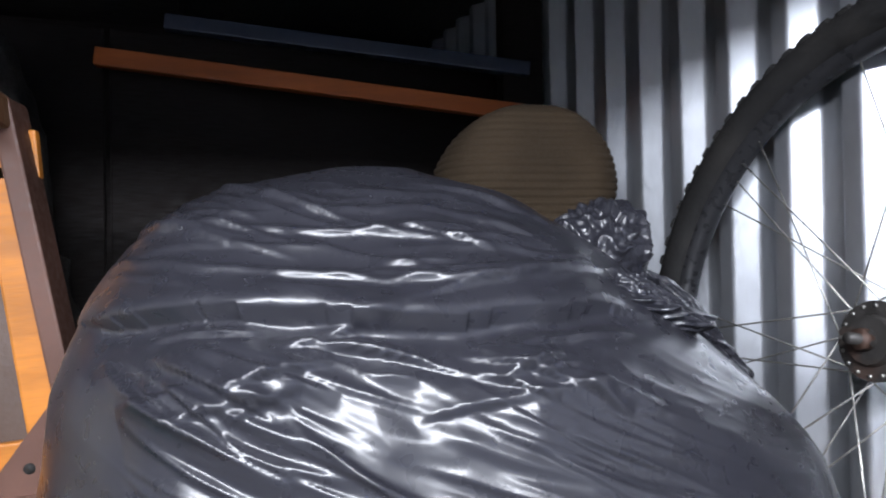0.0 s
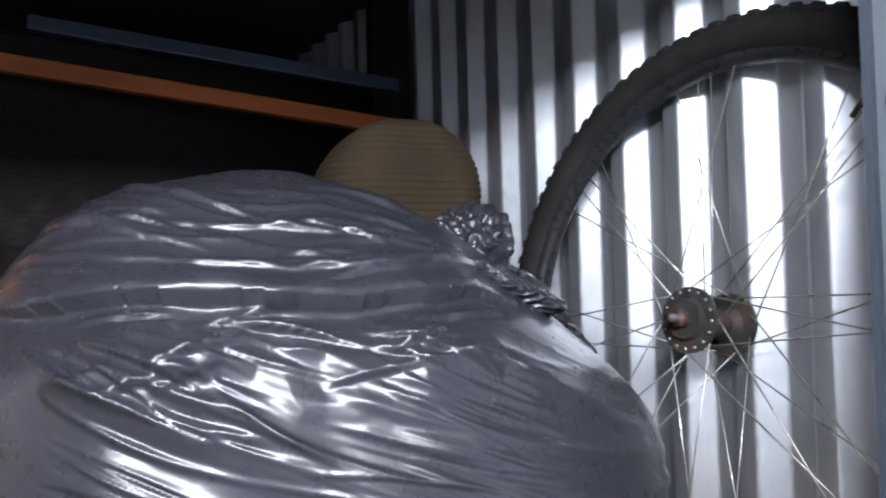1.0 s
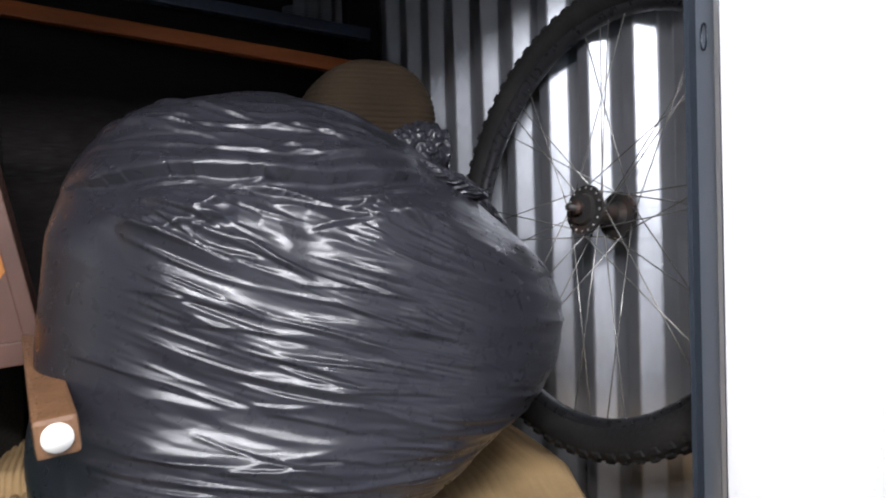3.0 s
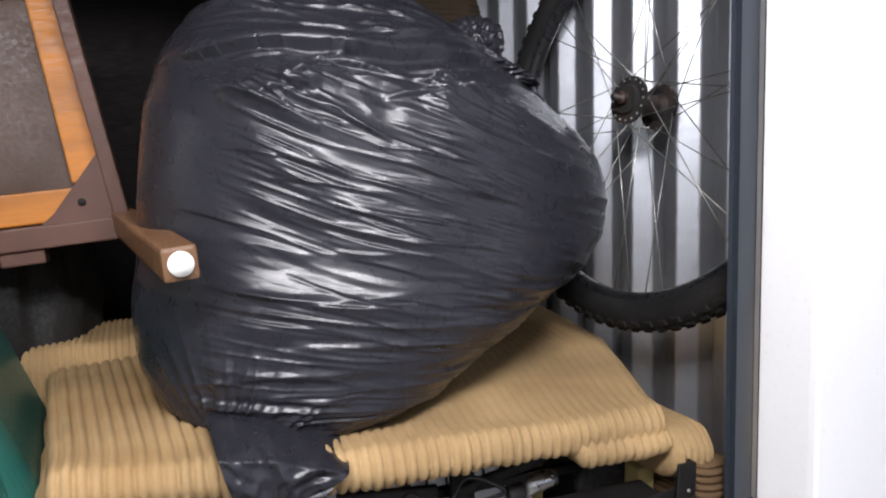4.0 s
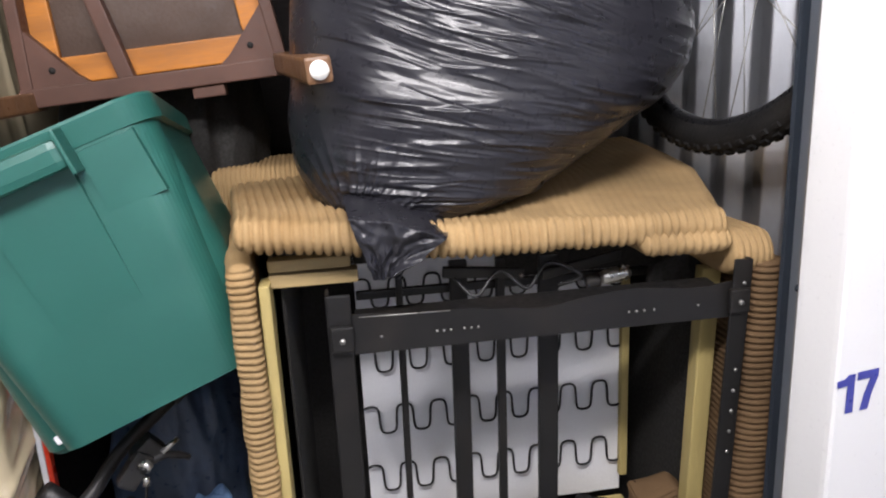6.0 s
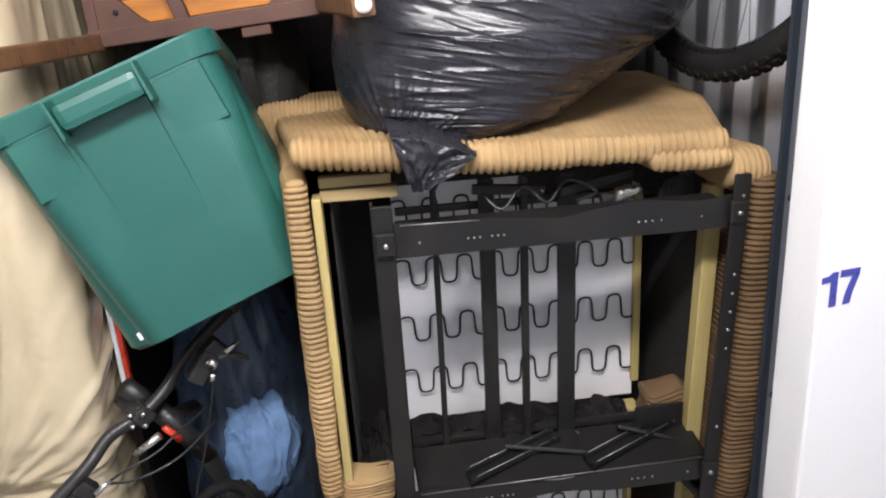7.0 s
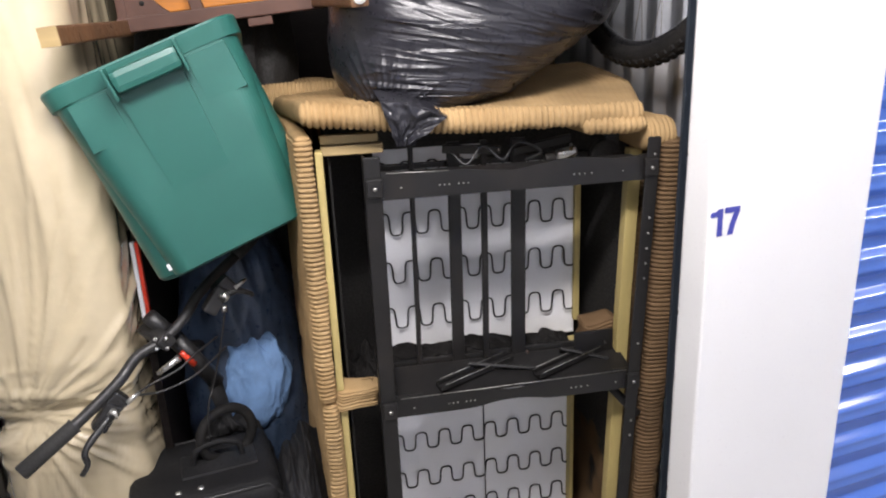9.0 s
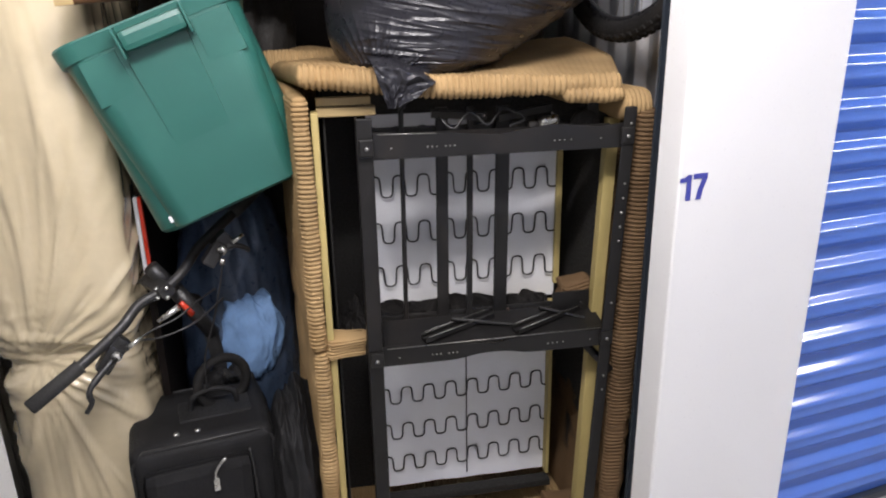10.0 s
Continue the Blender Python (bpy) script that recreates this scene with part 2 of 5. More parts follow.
folded_sheet()
built("wall_front_left", box(bmesh.new(), -1.35, OPEN_L, FRONT, FRONT + 0.13, 0, CEIL, 0.006), MAT["white"], "smooth white painted steel pilaster of the unit's front", "wall")
built("wall_front_header", box(bmesh.new(), OPEN_L, OPEN_R + 0.012, FRONT + 0.004, FRONT + 0.126, HEAD, CEIL), MAT["white"], "white painted steel header over the open unit", "wall")
built("wall_front_east", box(bmesh.new(), 0.929, 6, FRONT + 0.004, FRONT + 0.126, HEAD, CEIL), MAT["white"], "white painted steel header over the next unit's door", "wall")
built("wall_front_west", box(bmesh.new(), -6, -1.35, FRONT + 0.004, FRONT + 0.126, 0, CEIL), MAT["white"], "white painted steel front of the neighbouring units", "wall")


def corrugated(name, along, x0, x1, at, label, side):
    """A vertical ribbed sheet from x0 to x1, with trapezoid ribs towards side (+1/-1)."""
    pitch, depth = 0.0985, 0.022 * side
    prof, x = [(x0 - 0.018, 0)], x0
    while x < x1:
        prof += [(x, 0), (x + 0.0305, 0), (x + 0.0605, depth), (x + 0.0845, depth)]
        x += pitch
    prof.append((max(x1, prof[-1][0] + 0.01), 0))
    rolled = [prof[0]]
    for (ax, ay), (px, py), (cx, cy) in zip(prof, prof[1:], prof[2:]):
        for k in range(6):
            s = k / 5
            wa, wb, wc = 0.13 * (1 - s) ** 2, 1 - 0.13 * (1 - s) ** 2 - 0.13 * s ** 2, 0.13 * s ** 2
            rolled.append((wa * ax + wb * px + wc * cx, wa * ay + wb * py + wc * cy))
    prof = rolled + [prof[-1]]
    verts, faces = [], []
    n = len(prof)
    for z in (0.0, CEIL):
        for off in (0.0, -0.004 * side):
            for a, b in prof:
                verts.append((a, at + b + off, z) if along == "u" else (at + b + off, a, z))
    for i in range(n - 1):
        faces.append((i, i + 1, 2 * n + i + 1, 2 * n + i))
        faces.append((n + i, n + i + 1, 3 * n + i + 1, 3 * n + i))
    ob = mesh_object(name, verts, faces, MAT["galv"])
    ob.matrix_world = B
    return tagged(ob, label, "wall", kind="structure")


built("wall_front_next", box(bmesh.new(), 3.602, 6, FRONT + 0.004, FRONT + 0.126, 0, HEAD - 0.002), MAT["white"], "white painted steel front of the units further on", "wall")
# added black panel: stands in for the shade overhead and cuts bounce light
built("ceiling_shade_panel", box(bmesh.new(), WALL_L, WALL_R + 0.02, FRONT + 0.13, BACK, CEIL - 0.03, CEIL - 0.004), MAT["void"], "black panel added as ceiling to keep the unit's top in shade", "ceiling")
corrugated("wall_east", "v", 0.306, BACK, WALL_R, "ribbed galvanised steel side wall of the unit", -1)
corrugated("wall_west", "v", FRONT + 0.14, BACK, WALL_L, "ribbed galvanised steel side wall of the unit", 1)
corrugated("wall_back", "u", WALL_L, WALL_R, BACK, "ribbed galvanised steel back wall in shadow", -1)

# the door track on the right jamb: dark angle, zinc face and a dark lip
jamb = thing("door_frame", "dark steel door track on the jamb of the open unit", "door frame", B, kind="structure")


def plate(name, a, b, thick, mat, label):
    """A flat strip of the full height, from plan point a to b, its visible side on the line."""
    d = (Vector(b) - Vector(a))
    n = Vector((d.y, -d.x)).normalized() * thick
    bm = bmesh.new()
    vs = [bm.verts.new((p.x, p.y, z)) for z in (0, HEAD) for p in (Vector(a), Vector(b), Vector(b) + n, Vector(a) + n)]
    for f in ((3, 2, 1, 0), (4, 5, 6, 7), (0, 1, 5, 4), (1, 2, 6, 5), (2, 3, 7, 6), (3, 0, 4, 7)):
        bm.faces.new([vs[i] for i in f])
    return part(name, bm, mat, jamb, label)


plate("track_edge", (0.492, 0.1705), (0.530, 0.205), 0.004, MAT["trim"], "black front edge of the jamb")
plate("track_face", (0.5305, 0.2060), (0.5490, 0.2440), 0.004, MAT["track"], "zinc coloured track face")
plate("track_lip", (0.527, 0.242), (0.556, 0.2505), 0.006, MAT["trim"], "black edge of the track")
block("inner_return", 0.610, 0.705, 0.258, 0.270, 0, HEAD, MAT["galv"], jamb, "galvanised return behind the track")
bar("slot", [(0.5385 + 0.0030 * math.cos(a), 0.2240 + 0.0062 * math.cos(a), 2.055 + 0.015 * math.sin(a)) for a in np.linspace(0, 6.283, 20)[:-1]], 0.0014, MAT["trim"], jamb, closed=True, segs=6)
for z in (0.55, 1.0, 1.35):
    bar("screw", [(0.506, 0.184, z), (0.502, 0.180, z)], 0.005, MAT["trim"], jamb, segs=10)

# the next unit's roll-up door
DOOR_V = FRONT + 0.135
door = thing("door_1", "closed blue ribbed roll-up steel door", "roll-up door", B, kind="structure")
pitch, z, slat_data = 0.1104, 0.03, None
DOOR_LINE = [(0.000, 0.000), (0.000, 0.026), (0.003, 0.032), (0.019, 0.047), (0.0235, 0.052), (0.0240, 0.058), (0.0225, 0.066), (0.0225, 0.076), (0.0240, 0.083), (0.0235, 0.088), (0.019, 0.093), (0.003, 0.106), (0.000, 0.1104)]
while z < HEAD:
    if slat_data is None:
        verts, faces = [], []
        line = [tuple(p) for p in smooth_line([(d, h, 0) for d, h in DOOR_LINE], 3)]
        line = [(p[0], p[1]) for p in line]
        for u in (0.924, 3.6):
            for d, h in line:
                verts.append((u, DOOR_V - d, h))
            for d, h in line:
                verts.append((u, DOOR_V - d + 0.003, h))
        q = len(line)
        for k in range(q - 1):
            faces.append((k, k + 1, 2 * q + k + 1, 2 * q + k))
            faces.append((q + k, 3 * q + k, 3 * q + k + 1, q + k + 1))
        ob = mesh_object("slat", verts, faces, MAT["blue"])
        slat_data = ob.data
    else:
        ob = new("slat", slat_data)
    ob.parent = door
    ob.location = (0, 0, z)
    z += pitch
block("bottom_bar", 0.932, 3.6, DOOR_V - 0.02, DOOR_V + 0.01, 0.0, 0.03, MAT["trim"], door)

# corridor lamps
for u in LAMPS:
    lamp = thing("ceiling_light", "white ceiling batten light with a glowing diffuser", "ceiling light", B @ pose(u, LAMP_V, CEIL), group="corridor lights")
    block("housing", -0.62, 0.62, -0.13, 0.13, -0.05, 0.0, MAT["white"], lamp)
    finish("diffuser", box(bmesh.new(), -0.6, 0.6, -0.11, 0.11, -0.075, -0.052, 0.005), GLOW, lamp, "glowing diffuser")

# ---- vectorised gradient noise, for folds ----
_perm = np.random.RandomState(7).permutation(256)
_perm = np.concatenate([_perm, _perm])
_ang = np.random.RandomState(11).rand(256) * 2 * np.pi
_gx, _gy = np.cos(_ang), np.sin(_ang)


def noise2(x, y):
    """Gradient noise in the plane, about -0.7 to 0.7, on arrays."""
    xi, yi = np.floor(x).astype(int), np.floor(y).astype(int)
    xf, yf = x - xi, y - yi
    fade = lambda t: t * t * t * (t * (t * 6 - 15) + 10)

    def corner(i, j):
        h = _perm[_perm[(xi + i) & 255] + ((yi + j) & 255)]
        return _gx[h] * (xf - i) + _gy[h] * (yf - j)
    u, v = fade(xf), fade(yf)
    a = corner(0, 0) * (1 - u) + corner(1, 0) * u
    b = corner(0, 1) * (1 - u) + corner(1, 1) * u
    return a * (1 - v) + b * v


def ridge(x, y, power=2.0):
    """Sharp creases: 1 on the crest, falling to 0."""
    return np.clip(1 - 2.6 * np.abs(noise2(x, y)), 0, 1) ** power


_cx, _cy = np.random.RandomState(3).rand(512), np.random.RandomState(5).rand(512)


def cells(x, y):
    """Distance to the nearest of scattered points: flat-sided pits with sharp crests between them, about 0 to 1."""
    xi, yi = np.floor(x).astype(int), np.floor(y).astype(int)
    best = np.full(x.shape, 9.0)
    for i in (-1, 0, 1):
        for j in (-1, 0, 1):
            h = _perm[_perm[(xi + i) & 255] + ((yi + j) & 255)]
            best = np.minimum(best, (xi + i + _cx[h] - x) ** 2 + (yi + j + _cy[h] - y) ** 2)
    return np.sqrt(best)


def grid_faces(nu, nv, wrap=True):
    faces = []
    for j in range(nv - 1):
        for i in range(nu if wrap else nu - 1):
            k = (i + 1) % nu
            faces.append((j * nu + i, j * nu + k, (j + 1) * nu + k, (j + 1) * nu + i))
    return faces


def displaced(P, d):
    """Moves a wrapped grid of points (nv, nu, 3) by d along its normals."""
    du = np.roll(P, -1, 1) - np.roll(P, 1, 1)
    dv = np.gradient(P, axis=0)
    n = np.cross(du, dv)
    n /= np.linalg.norm(n, axis=2, keepdims=True) + 1e-9
    c = P.mean(axis=(0, 1))
    if ((P - c) * n).sum() < 0:
        n = -n
    return P + n * d[..., None]


def window(x, a, b, soft):
    return 1 / (1 + np.exp(-(x - a) / soft)) / (1 + np.exp((x - b) / soft))


# ---- the loveseat, standing on one arm with its underside to the corridor ----
WALE = 0.0105


def corduroy(name, length, outline, mat, parent=None, label="", wale=WALE, height=0.0062, wobble=0.006, m=None, seed=0.0, bend=None, relief=None):
    """A padded piece: a closed outline (in y, z) swept along x, with wide ribs across it."""
    n = len(outline)
    o = np.array(outline)
    t = np.roll(o, -1, 0) - np.roll(o, 1, 0)
    t /= np.linalg.norm(t, axis=1, keepdims=True)
    nor = np.c_[t[:, 1], -t[:, 0]]
    if ((o - o.mean(0)) * nor).sum() < 0:
        nor = -nor
    count, per = max(2, round(length / wale)), 6
    total = count * per
    i = np.arange(total + 1)
    x = length * i / total
    rib = np.abs(np.sin(np.pi * i / per)) ** 0.5 * height
    end = np.minimum(i, total - i) / per
    shrink = 0.014 * np.clip(1 - end / 1.4, 0, 1) ** 2
    X = np.repeat(x[:, None], n, 1)
    w = wobble * noise2(X * 6 + seed + 3.3, np.arange(n)[None, :] * 0.23 + seed + X * 0) + wobble * 0.5 * noise2(X * 17 + seed, o[None, :, 0] * 19 + o[None, :, 1] * 23 + X * 0)
    worn = relief(X, o[None, :, 0] + X * 0, o[None, :, 1] + X * 0) if relief else 1.0
    off = (rib[:, None] * worn - shrink[:, None]) * (0.85 + 0.5 * noise2(X * 31, o[None, :, 0] * 9 + o[None, :, 1] * 9 + X * 0)) + w
    V = np.stack([X, o[None, :, 0] + nor[None, :, 0] * off, o[None, :, 1] + nor[None, :, 1] * off], 2)
    if bend:
        V = bend(V)
    V = V.reshape(-1, 3)
    faces = grid_faces(n, total + 1) + [tuple(reversed(range(n))), tuple(range(total * n, (total + 1) * n))]
    if m is not None:
        M4 = np.array(m)
        V = V @ M4[:3, :3].T + M4[:3, 3]
    ob = mesh_object(name, V, faces, mat)
    return child(ob, parent, label) if parent else ob


def rounded(y0, y1, z0, z1, r, seg=5):
    """A rounded rectangle as a closed outline."""
    out = []
    for cy, cz, a0 in ((y1 - r, z1 - r, 0), (y0 + r, z1 - r, 90), (y0 + r, z0 + r, 180), (y1 - r, z0 + r, 270)):
        for s in range(seg + 1):
            a = radians(a0 + 90 * s / seg)
            out.append((cy + r * math.cos(a), cz + r * math.sin(a)))
    dense = []
    for i, p in enumerate(out):
        q = out[(i + 1) % len(out)]
        d = math.hypot(q[0] - p[0], q[1] - p[1])
        k = max(1, min(14, int(d / 0.03)))
        dense += [(p[0] + (q[0] - p[0]) * j / k, p[1] + (q[1] - p[1]) * j / k) for j in range(k)]
    return dense


UP = Matrix(((0, 1, 0, 0), (0, 0, 1, 0), (1, 0, 0, 0), (0, 0, 0, 1)))   # a sweep along x becomes one along z; y to x, z to y


def lean_left(V):
    """The left face runs outwards towards the back."""
    V = V.copy()
    V[..., 1] -= 0.11 * (V[..., 2] - 0.37)
    return V


def arm_shape(V):
    """The top arm swells towards the back right, spreads to the right behind and dips a little in front."""
    V = V.copy()
    back = np.clip((V[..., 1] - 0.40) / 0.5, 0, 1)
    across = np.clip(V[..., 0] / 0.725, 0, 1)
    V[..., 2] += 0.066 * back * across - 0.012 * across
    V[..., 2] += 0.028 * np.clip(1 - V[..., 0] / 0.3, 0, 1) * (1 - back)
    spread = np.clip((V[..., 1] - 0.37) / 0.28, 0, 1) - 0.25 * np.clip((V[..., 1] - 0.66) / 0.25, 0, 1)
    V[..., 0] += 0.095 * spread * across ** 2
    V[..., 0] -= 0.075 * back * np.clip(1 - V[..., 0] / 0.4, 0, 1)
    return V


def flattened(x, y, z):
    """The pile is pressed flat on the top towards the right."""
    top = np.clip((z - 1.436) / 0.012, 0, 1) * np.clip((y - 0.372) / 0.03, 0, 1)
    return 1 - 0.82 * top * np.clip((x - 0.20) / 0.22 + (y - 0.55) * 0.8, 0, 1)


def rumpled(V, seed):
    """Pulls a small padded piece out of shape."""
    V = V.copy()
    k = V[..., 0] * 22 + seed
    V[..., 1] += 0.016 * noise2(k, V[..., 2] * 18 + 1.3)
    V[..., 2] += 0.018 * noise2(k + 4, V[..., 1] * 16 + 2.1)
    V[..., 0] += 0.020 * noise2(V[..., 1] * 14 + seed, V[..., 2] * 9) - 0.10 * (V[..., 1] - 0.04) * np.sign(seed - 15.5)
    return V


def loveseat():
    s = thing("loveseat", "tan wide-wale corduroy reclining loveseat stood on its arm, underside bared", "sofa")
    corduroy("arm", 0.725, rounded(0.362, 0.92, 1.418, 1.457, 0.018), MAT["cord"], s, "tan corduroy arm", m=pose(-0.312, 0, 0), bend=arm_shape, wale=0.0135, height=0.0085, wobble=0.004, relief=flattened)
    corduroy("arm", 0.75, rounded(0.37, 0.90, 0.004, 0.11, 0.03), MAT["cord"], s, "tan corduroy arm", m=pose(-0.32, 0, 0), seed=3)
    corduroy("fabric_fold", 0.145, rounded(0.352, 0.50, 1.390, 1.418, 0.012), MAT["cord"], s, "doubled corduroy fold", wale=0.0135, m=pose(0.272, 0, 0), seed=4, wobble=0.004)
    corduroy("cushion_corner", 0.29, rounded(0.93, 1.16, 1.33, 1.485, 0.04), MAT["cord"], s, "tan corduroy cushion corner", m=pose(-0.44, 0, 0, 0, 0, 3), seed=6, wobble=0.012)
    # the seat fronts, now the left face, one above the other
    corduroy("seat_front", 0.60, rounded(-0.324, -0.292, 0.372, 0.92, 0.014), MAT["cord"], s, m=pose(0, 0, 0.822) @ UP, bend=lean_left, wobble=0.007)
    corduroy("seat_front", 0.715, rounded(-0.320, -0.288, 0.378, 0.92, 0.014), MAT["cord"], s, m=pose(0, 0, 0.105) @ UP, seed=5, bend=lean_left, wobble=0.007)
    corduroy("back_panel", 1.26, rounded(0.0, 0.062, 0.352, 0.90, 0.022), MAT["cord_dark"], s, "brown corduroy back", m=pose(0.4105, 0, 0.11, 0, 2.0, 0) @ UP, seed=9, wobble=0.009)
    corduroy("shoulder", 0.075, rounded(0.36, 0.62, 1.345, 1.405, 0.026), MAT["cord"], s, "corduroy shoulder of the back", m=pose(0.415, 0, 0), seed=12, wobble=0.008)
    for x_, y_, z_, w_, h_, mat_, sd in ((0.325, 0.46, 0.848, 0.085, 0.064, "cord_dark", 14), (-0.292, 0.384, 0.800, 0.098, 0.052, "cord", 15), (0.295, 0.46, 0.170, 0.11, 0.075, "cord_dark", 16)):
        corduroy("fabric_tuck", h_, rounded(0.0, w_, 0.0, 0.055, 0.012), MAT[mat_], s, "tucked corduroy corner", m=pose(x_, y_, z_, 0, 3, 0) @ UP, seed=sd, wobble=0.014, wale=0.0075, bend=lambda V, sd=sd: rumpled(V, sd))
    # carcass
    block("lining", -0.27, 0.42, 0.80, 0.81, 0.105, 1.41, MAT["void"], s, "black lining cloth")
    block("lining", -0.262, -0.257, 0.44, 0.798, 0.105, 1.41, MAT["void"], s, "black lining cloth")
    block("lining", 0.418, 0.424, 0.46, 0.798, 0.105, 1.36, MAT["void"], s, "black lining cloth")
    block("lining", -0.15, 0.42, 0.615, 0.622, 1.345, 1.412, MAT["void"], s, "black lining cloth")
    block("lining", 0.11, 0.42, 0.598, 0.604, 1.302, 1.412, MAT["void"], s, "black lining cloth")
    block("rail", -0.288, -0.272, 0.388, 0.436, 0.845, 1.385, MAT["pine"], s, "pale pine rail")
    block("rail", -0.284, -0.268, 0.394, 0.440, 0.11, 0.805, MAT["pine"], s, "pale pine rail")
    block("rail", -0.015, 0.015, 0.425, 0.455, -0.55, 0.68, MAT["pine"], s, "pale pine rail", m=pose(0.401, 0, 0.66, 0, 2.0, 0))
    block("rail", 0.362, 0.378, 0.640, 0.655, 0.84, 1.29, MAT["pine"], s, "pale pine rail")
    block("rail", -0.275, -0.145, 0.415, 0.445, 1.372, 1.392, MAT["ply"], s, "plywood arm rail")
    block("rail", -0.275, -0.155, 0.415, 0.445, 1.396, 1.414, MAT["ply"], s, "plywood arm rail")
    block("rail", -0.13, 0.37, 0.60, 0.65, 0.772, 0.792, MAT["pine"], s, "pale pine rail")
    block("rail", -0.15, 0.36, 0.50, 0.53, 0.145, 0.165, MAT["pine"], s, "pale pine rail", m=pose(0, 0, 0, 0, -2, 0))
    for z0, z1, x1 in ((0.797, 1.37, 0.37), (0.205, 0.66, 0.358)):
        nu, nv = 40, 30
        X, Z = np.meshgrid(np.linspace(-0.15, x1, nu), np.linspace(z0, z1, nv))
        Y = 0.662 + 0.006 * noise2(X * 9 + z0 * 7, Z * 5) + 0.002 * noise2(X * 40, Z * 12)
        V = np.concatenate([np.stack([X, Y, Z], 2).reshape(-1, 3), np.stack([X, Y + 0.012, Z], 2).reshape(-1, 3)])
        F = grid_faces(nu, nv, False)
        deck = child(mesh_object("spring_deck", V, F + [tuple(i + nu * nv for i in f) for f in F], MAT["deck"]), s, "white deck cloth")
        rows = ((1.278, 0.029), (1.150, 0.029), (1.022, 0.029), (0.897, 0.029)) if z0 > 0.5 else ((0.522, 0.026), (0.402, 0.026), (0.291, 0.026))
        for zc, amp in rows:
            n = 240
            pts, start = [], -0.145
            span = (x1 - 0.006) - start
            for k in range(n + 1):
                f = k / n
                w = 2 * math.pi * f * span / 0.0655 + 0.9
                sq = math.tanh(1.3 * math.sin(w)) / math.tanh(1.3)
                pts.append((start + span * f - 0.0043 * math.sin(2 * w), 0.650, zc + 0.012 * f * (1 if z0 < 0.5 else 0.3) + amp * sq))
            bar("spring", pts, 0.0024, MAT["wire"], s, "dark zigzag spring wire", segs=6)
        bar("spring_tie", [(0.105 if z0 < 0.5 else 0.052, 0.646, z0 + 0.03), (0.105 if z0 < 0.5 else 0.052, 0.646, z1 - 0.02)], 0.0018, MAT["wire"], s, segs=6)
    block("deck_edge", 0.352, 0.362, 0.625, 0.660, 0.205, 0.66, MAT["pine"], s)
    block("deck_edge", -0.17, 0.36, 0.600, 0.640, 0.18, 0.202, MAT["void"], s)
    # recliner mechanism of black pressed steel
    block("side_rail", -0.195, -0.160, 0.346, 0.350, 0.115, 1.375, MAT["steel"], s, "black steel side rail")
    block("side_rail", -0.195, -0.190, 0.350, 0.385, 0.115, 1.375, MAT["steel"], s, "black steel side rail")
    block("side_rail", -0.015, 0.015, 0.340, 0.344, -0.545, 0.718, MAT["steel"], s, "black steel side rail with rivets", m=pose(0.393, 0, 0.66, 0, 2.65, 0))
    block("side_rail", 0.010, 0.015, 0.344, 0.378, -0.545, 0.718, MAT["steel"], s, "black steel side rail", m=pose(0.393, 0, 0.66, 0, 2.65, 0))
    for zc, dz in ((1.312, 0.028), (0.806, 0.024)):
        n, V = 60, []
        for k in range(n + 1):
            x = -0.162 + (0.578 if zc > 1 else 0.556) * k / n
            top = zc + dz - 0.012 * window(x, 0.02, 0.14, 0.012) + 0.004 * math.sin(x * 31)
            low = zc - dz + (0.012 * window(x, 0.05, 0.17, 0.015) if zc < 1 else 0)
            V += [(x, 0.350, low), (x, 0.350, top), (x, 0.354, top), (x, 0.354, low)]
        F = grid_faces(4, n + 1) + [(3, 2, 1, 0), tuple(range(4 * n, 4 * n + 4))]
        child(mesh_object("cross_rail", V, F, MAT["steel"], smooth=False), s, "black pressed steel cross rail")
        block("cross_flange", -0.155, 0.405, 0.356, 0.412 if zc > 1 else 0.47, zc + 0.012, zc + 0.016, MAT["steel"], s, m=pose(0, 0.356, zc + 0.014, 4 if zc > 1 else 14, 0, 0) @ pose(0, -0.356, -zc - 0.014))
        for x in (-0.175, 0.42 if zc > 1 else 0.398):
            block("bracket", x - 0.016, x + 0.016, 0.334, 0.344, zc - 0.018, zc + 0.02, MAT["steel"], s, "steel corner bracket")
            bar("rivet", [(x, 0.337, zc), (x, 0.330, zc)], 0.0042, MAT["spoke"], s, segs=8)
        # thin bare-metal bar laid on as the highlight of the rail's top edge
        bar("edge_highlight", [(-0.150, 0.3495, zc + dz - 0.0005), (-0.02, 0.3495, zc + dz - 0.003)] if zc > 1 else [(-0.150, 0.3490, zc + dz - 0.002), (0.385, 0.3490, zc + dz + 0.001)], 0.0009, MAT["spoke"], s, "bare-metal line standing in for the edge's highlight", segs=6)
        for x in (-0.12, -0.04, -0.03, -0.02, 0.0, 0.01, 0.02, 0.25, 0.262, 0.274, 0.29, 0.36):
            bar("hole_rim", [(x, 0.3505, zc - 0.004), (x, 0.3488, zc - 0.004)], 0.0020, MAT["spoke"], s, segs=6)
    for z in (1.34, 1.20, 1.165, 1.13, 1.095, 1.06, 0.90, 0.70, 0.66):
        bar("hole_rim", [(0.396 + 0.0463 * (z - 0.66), 0.3405, z), (0.396 + 0.0463 * (z - 0.66), 0.338, z)], 0.0030, MAT["spoke"], s, segs=6)
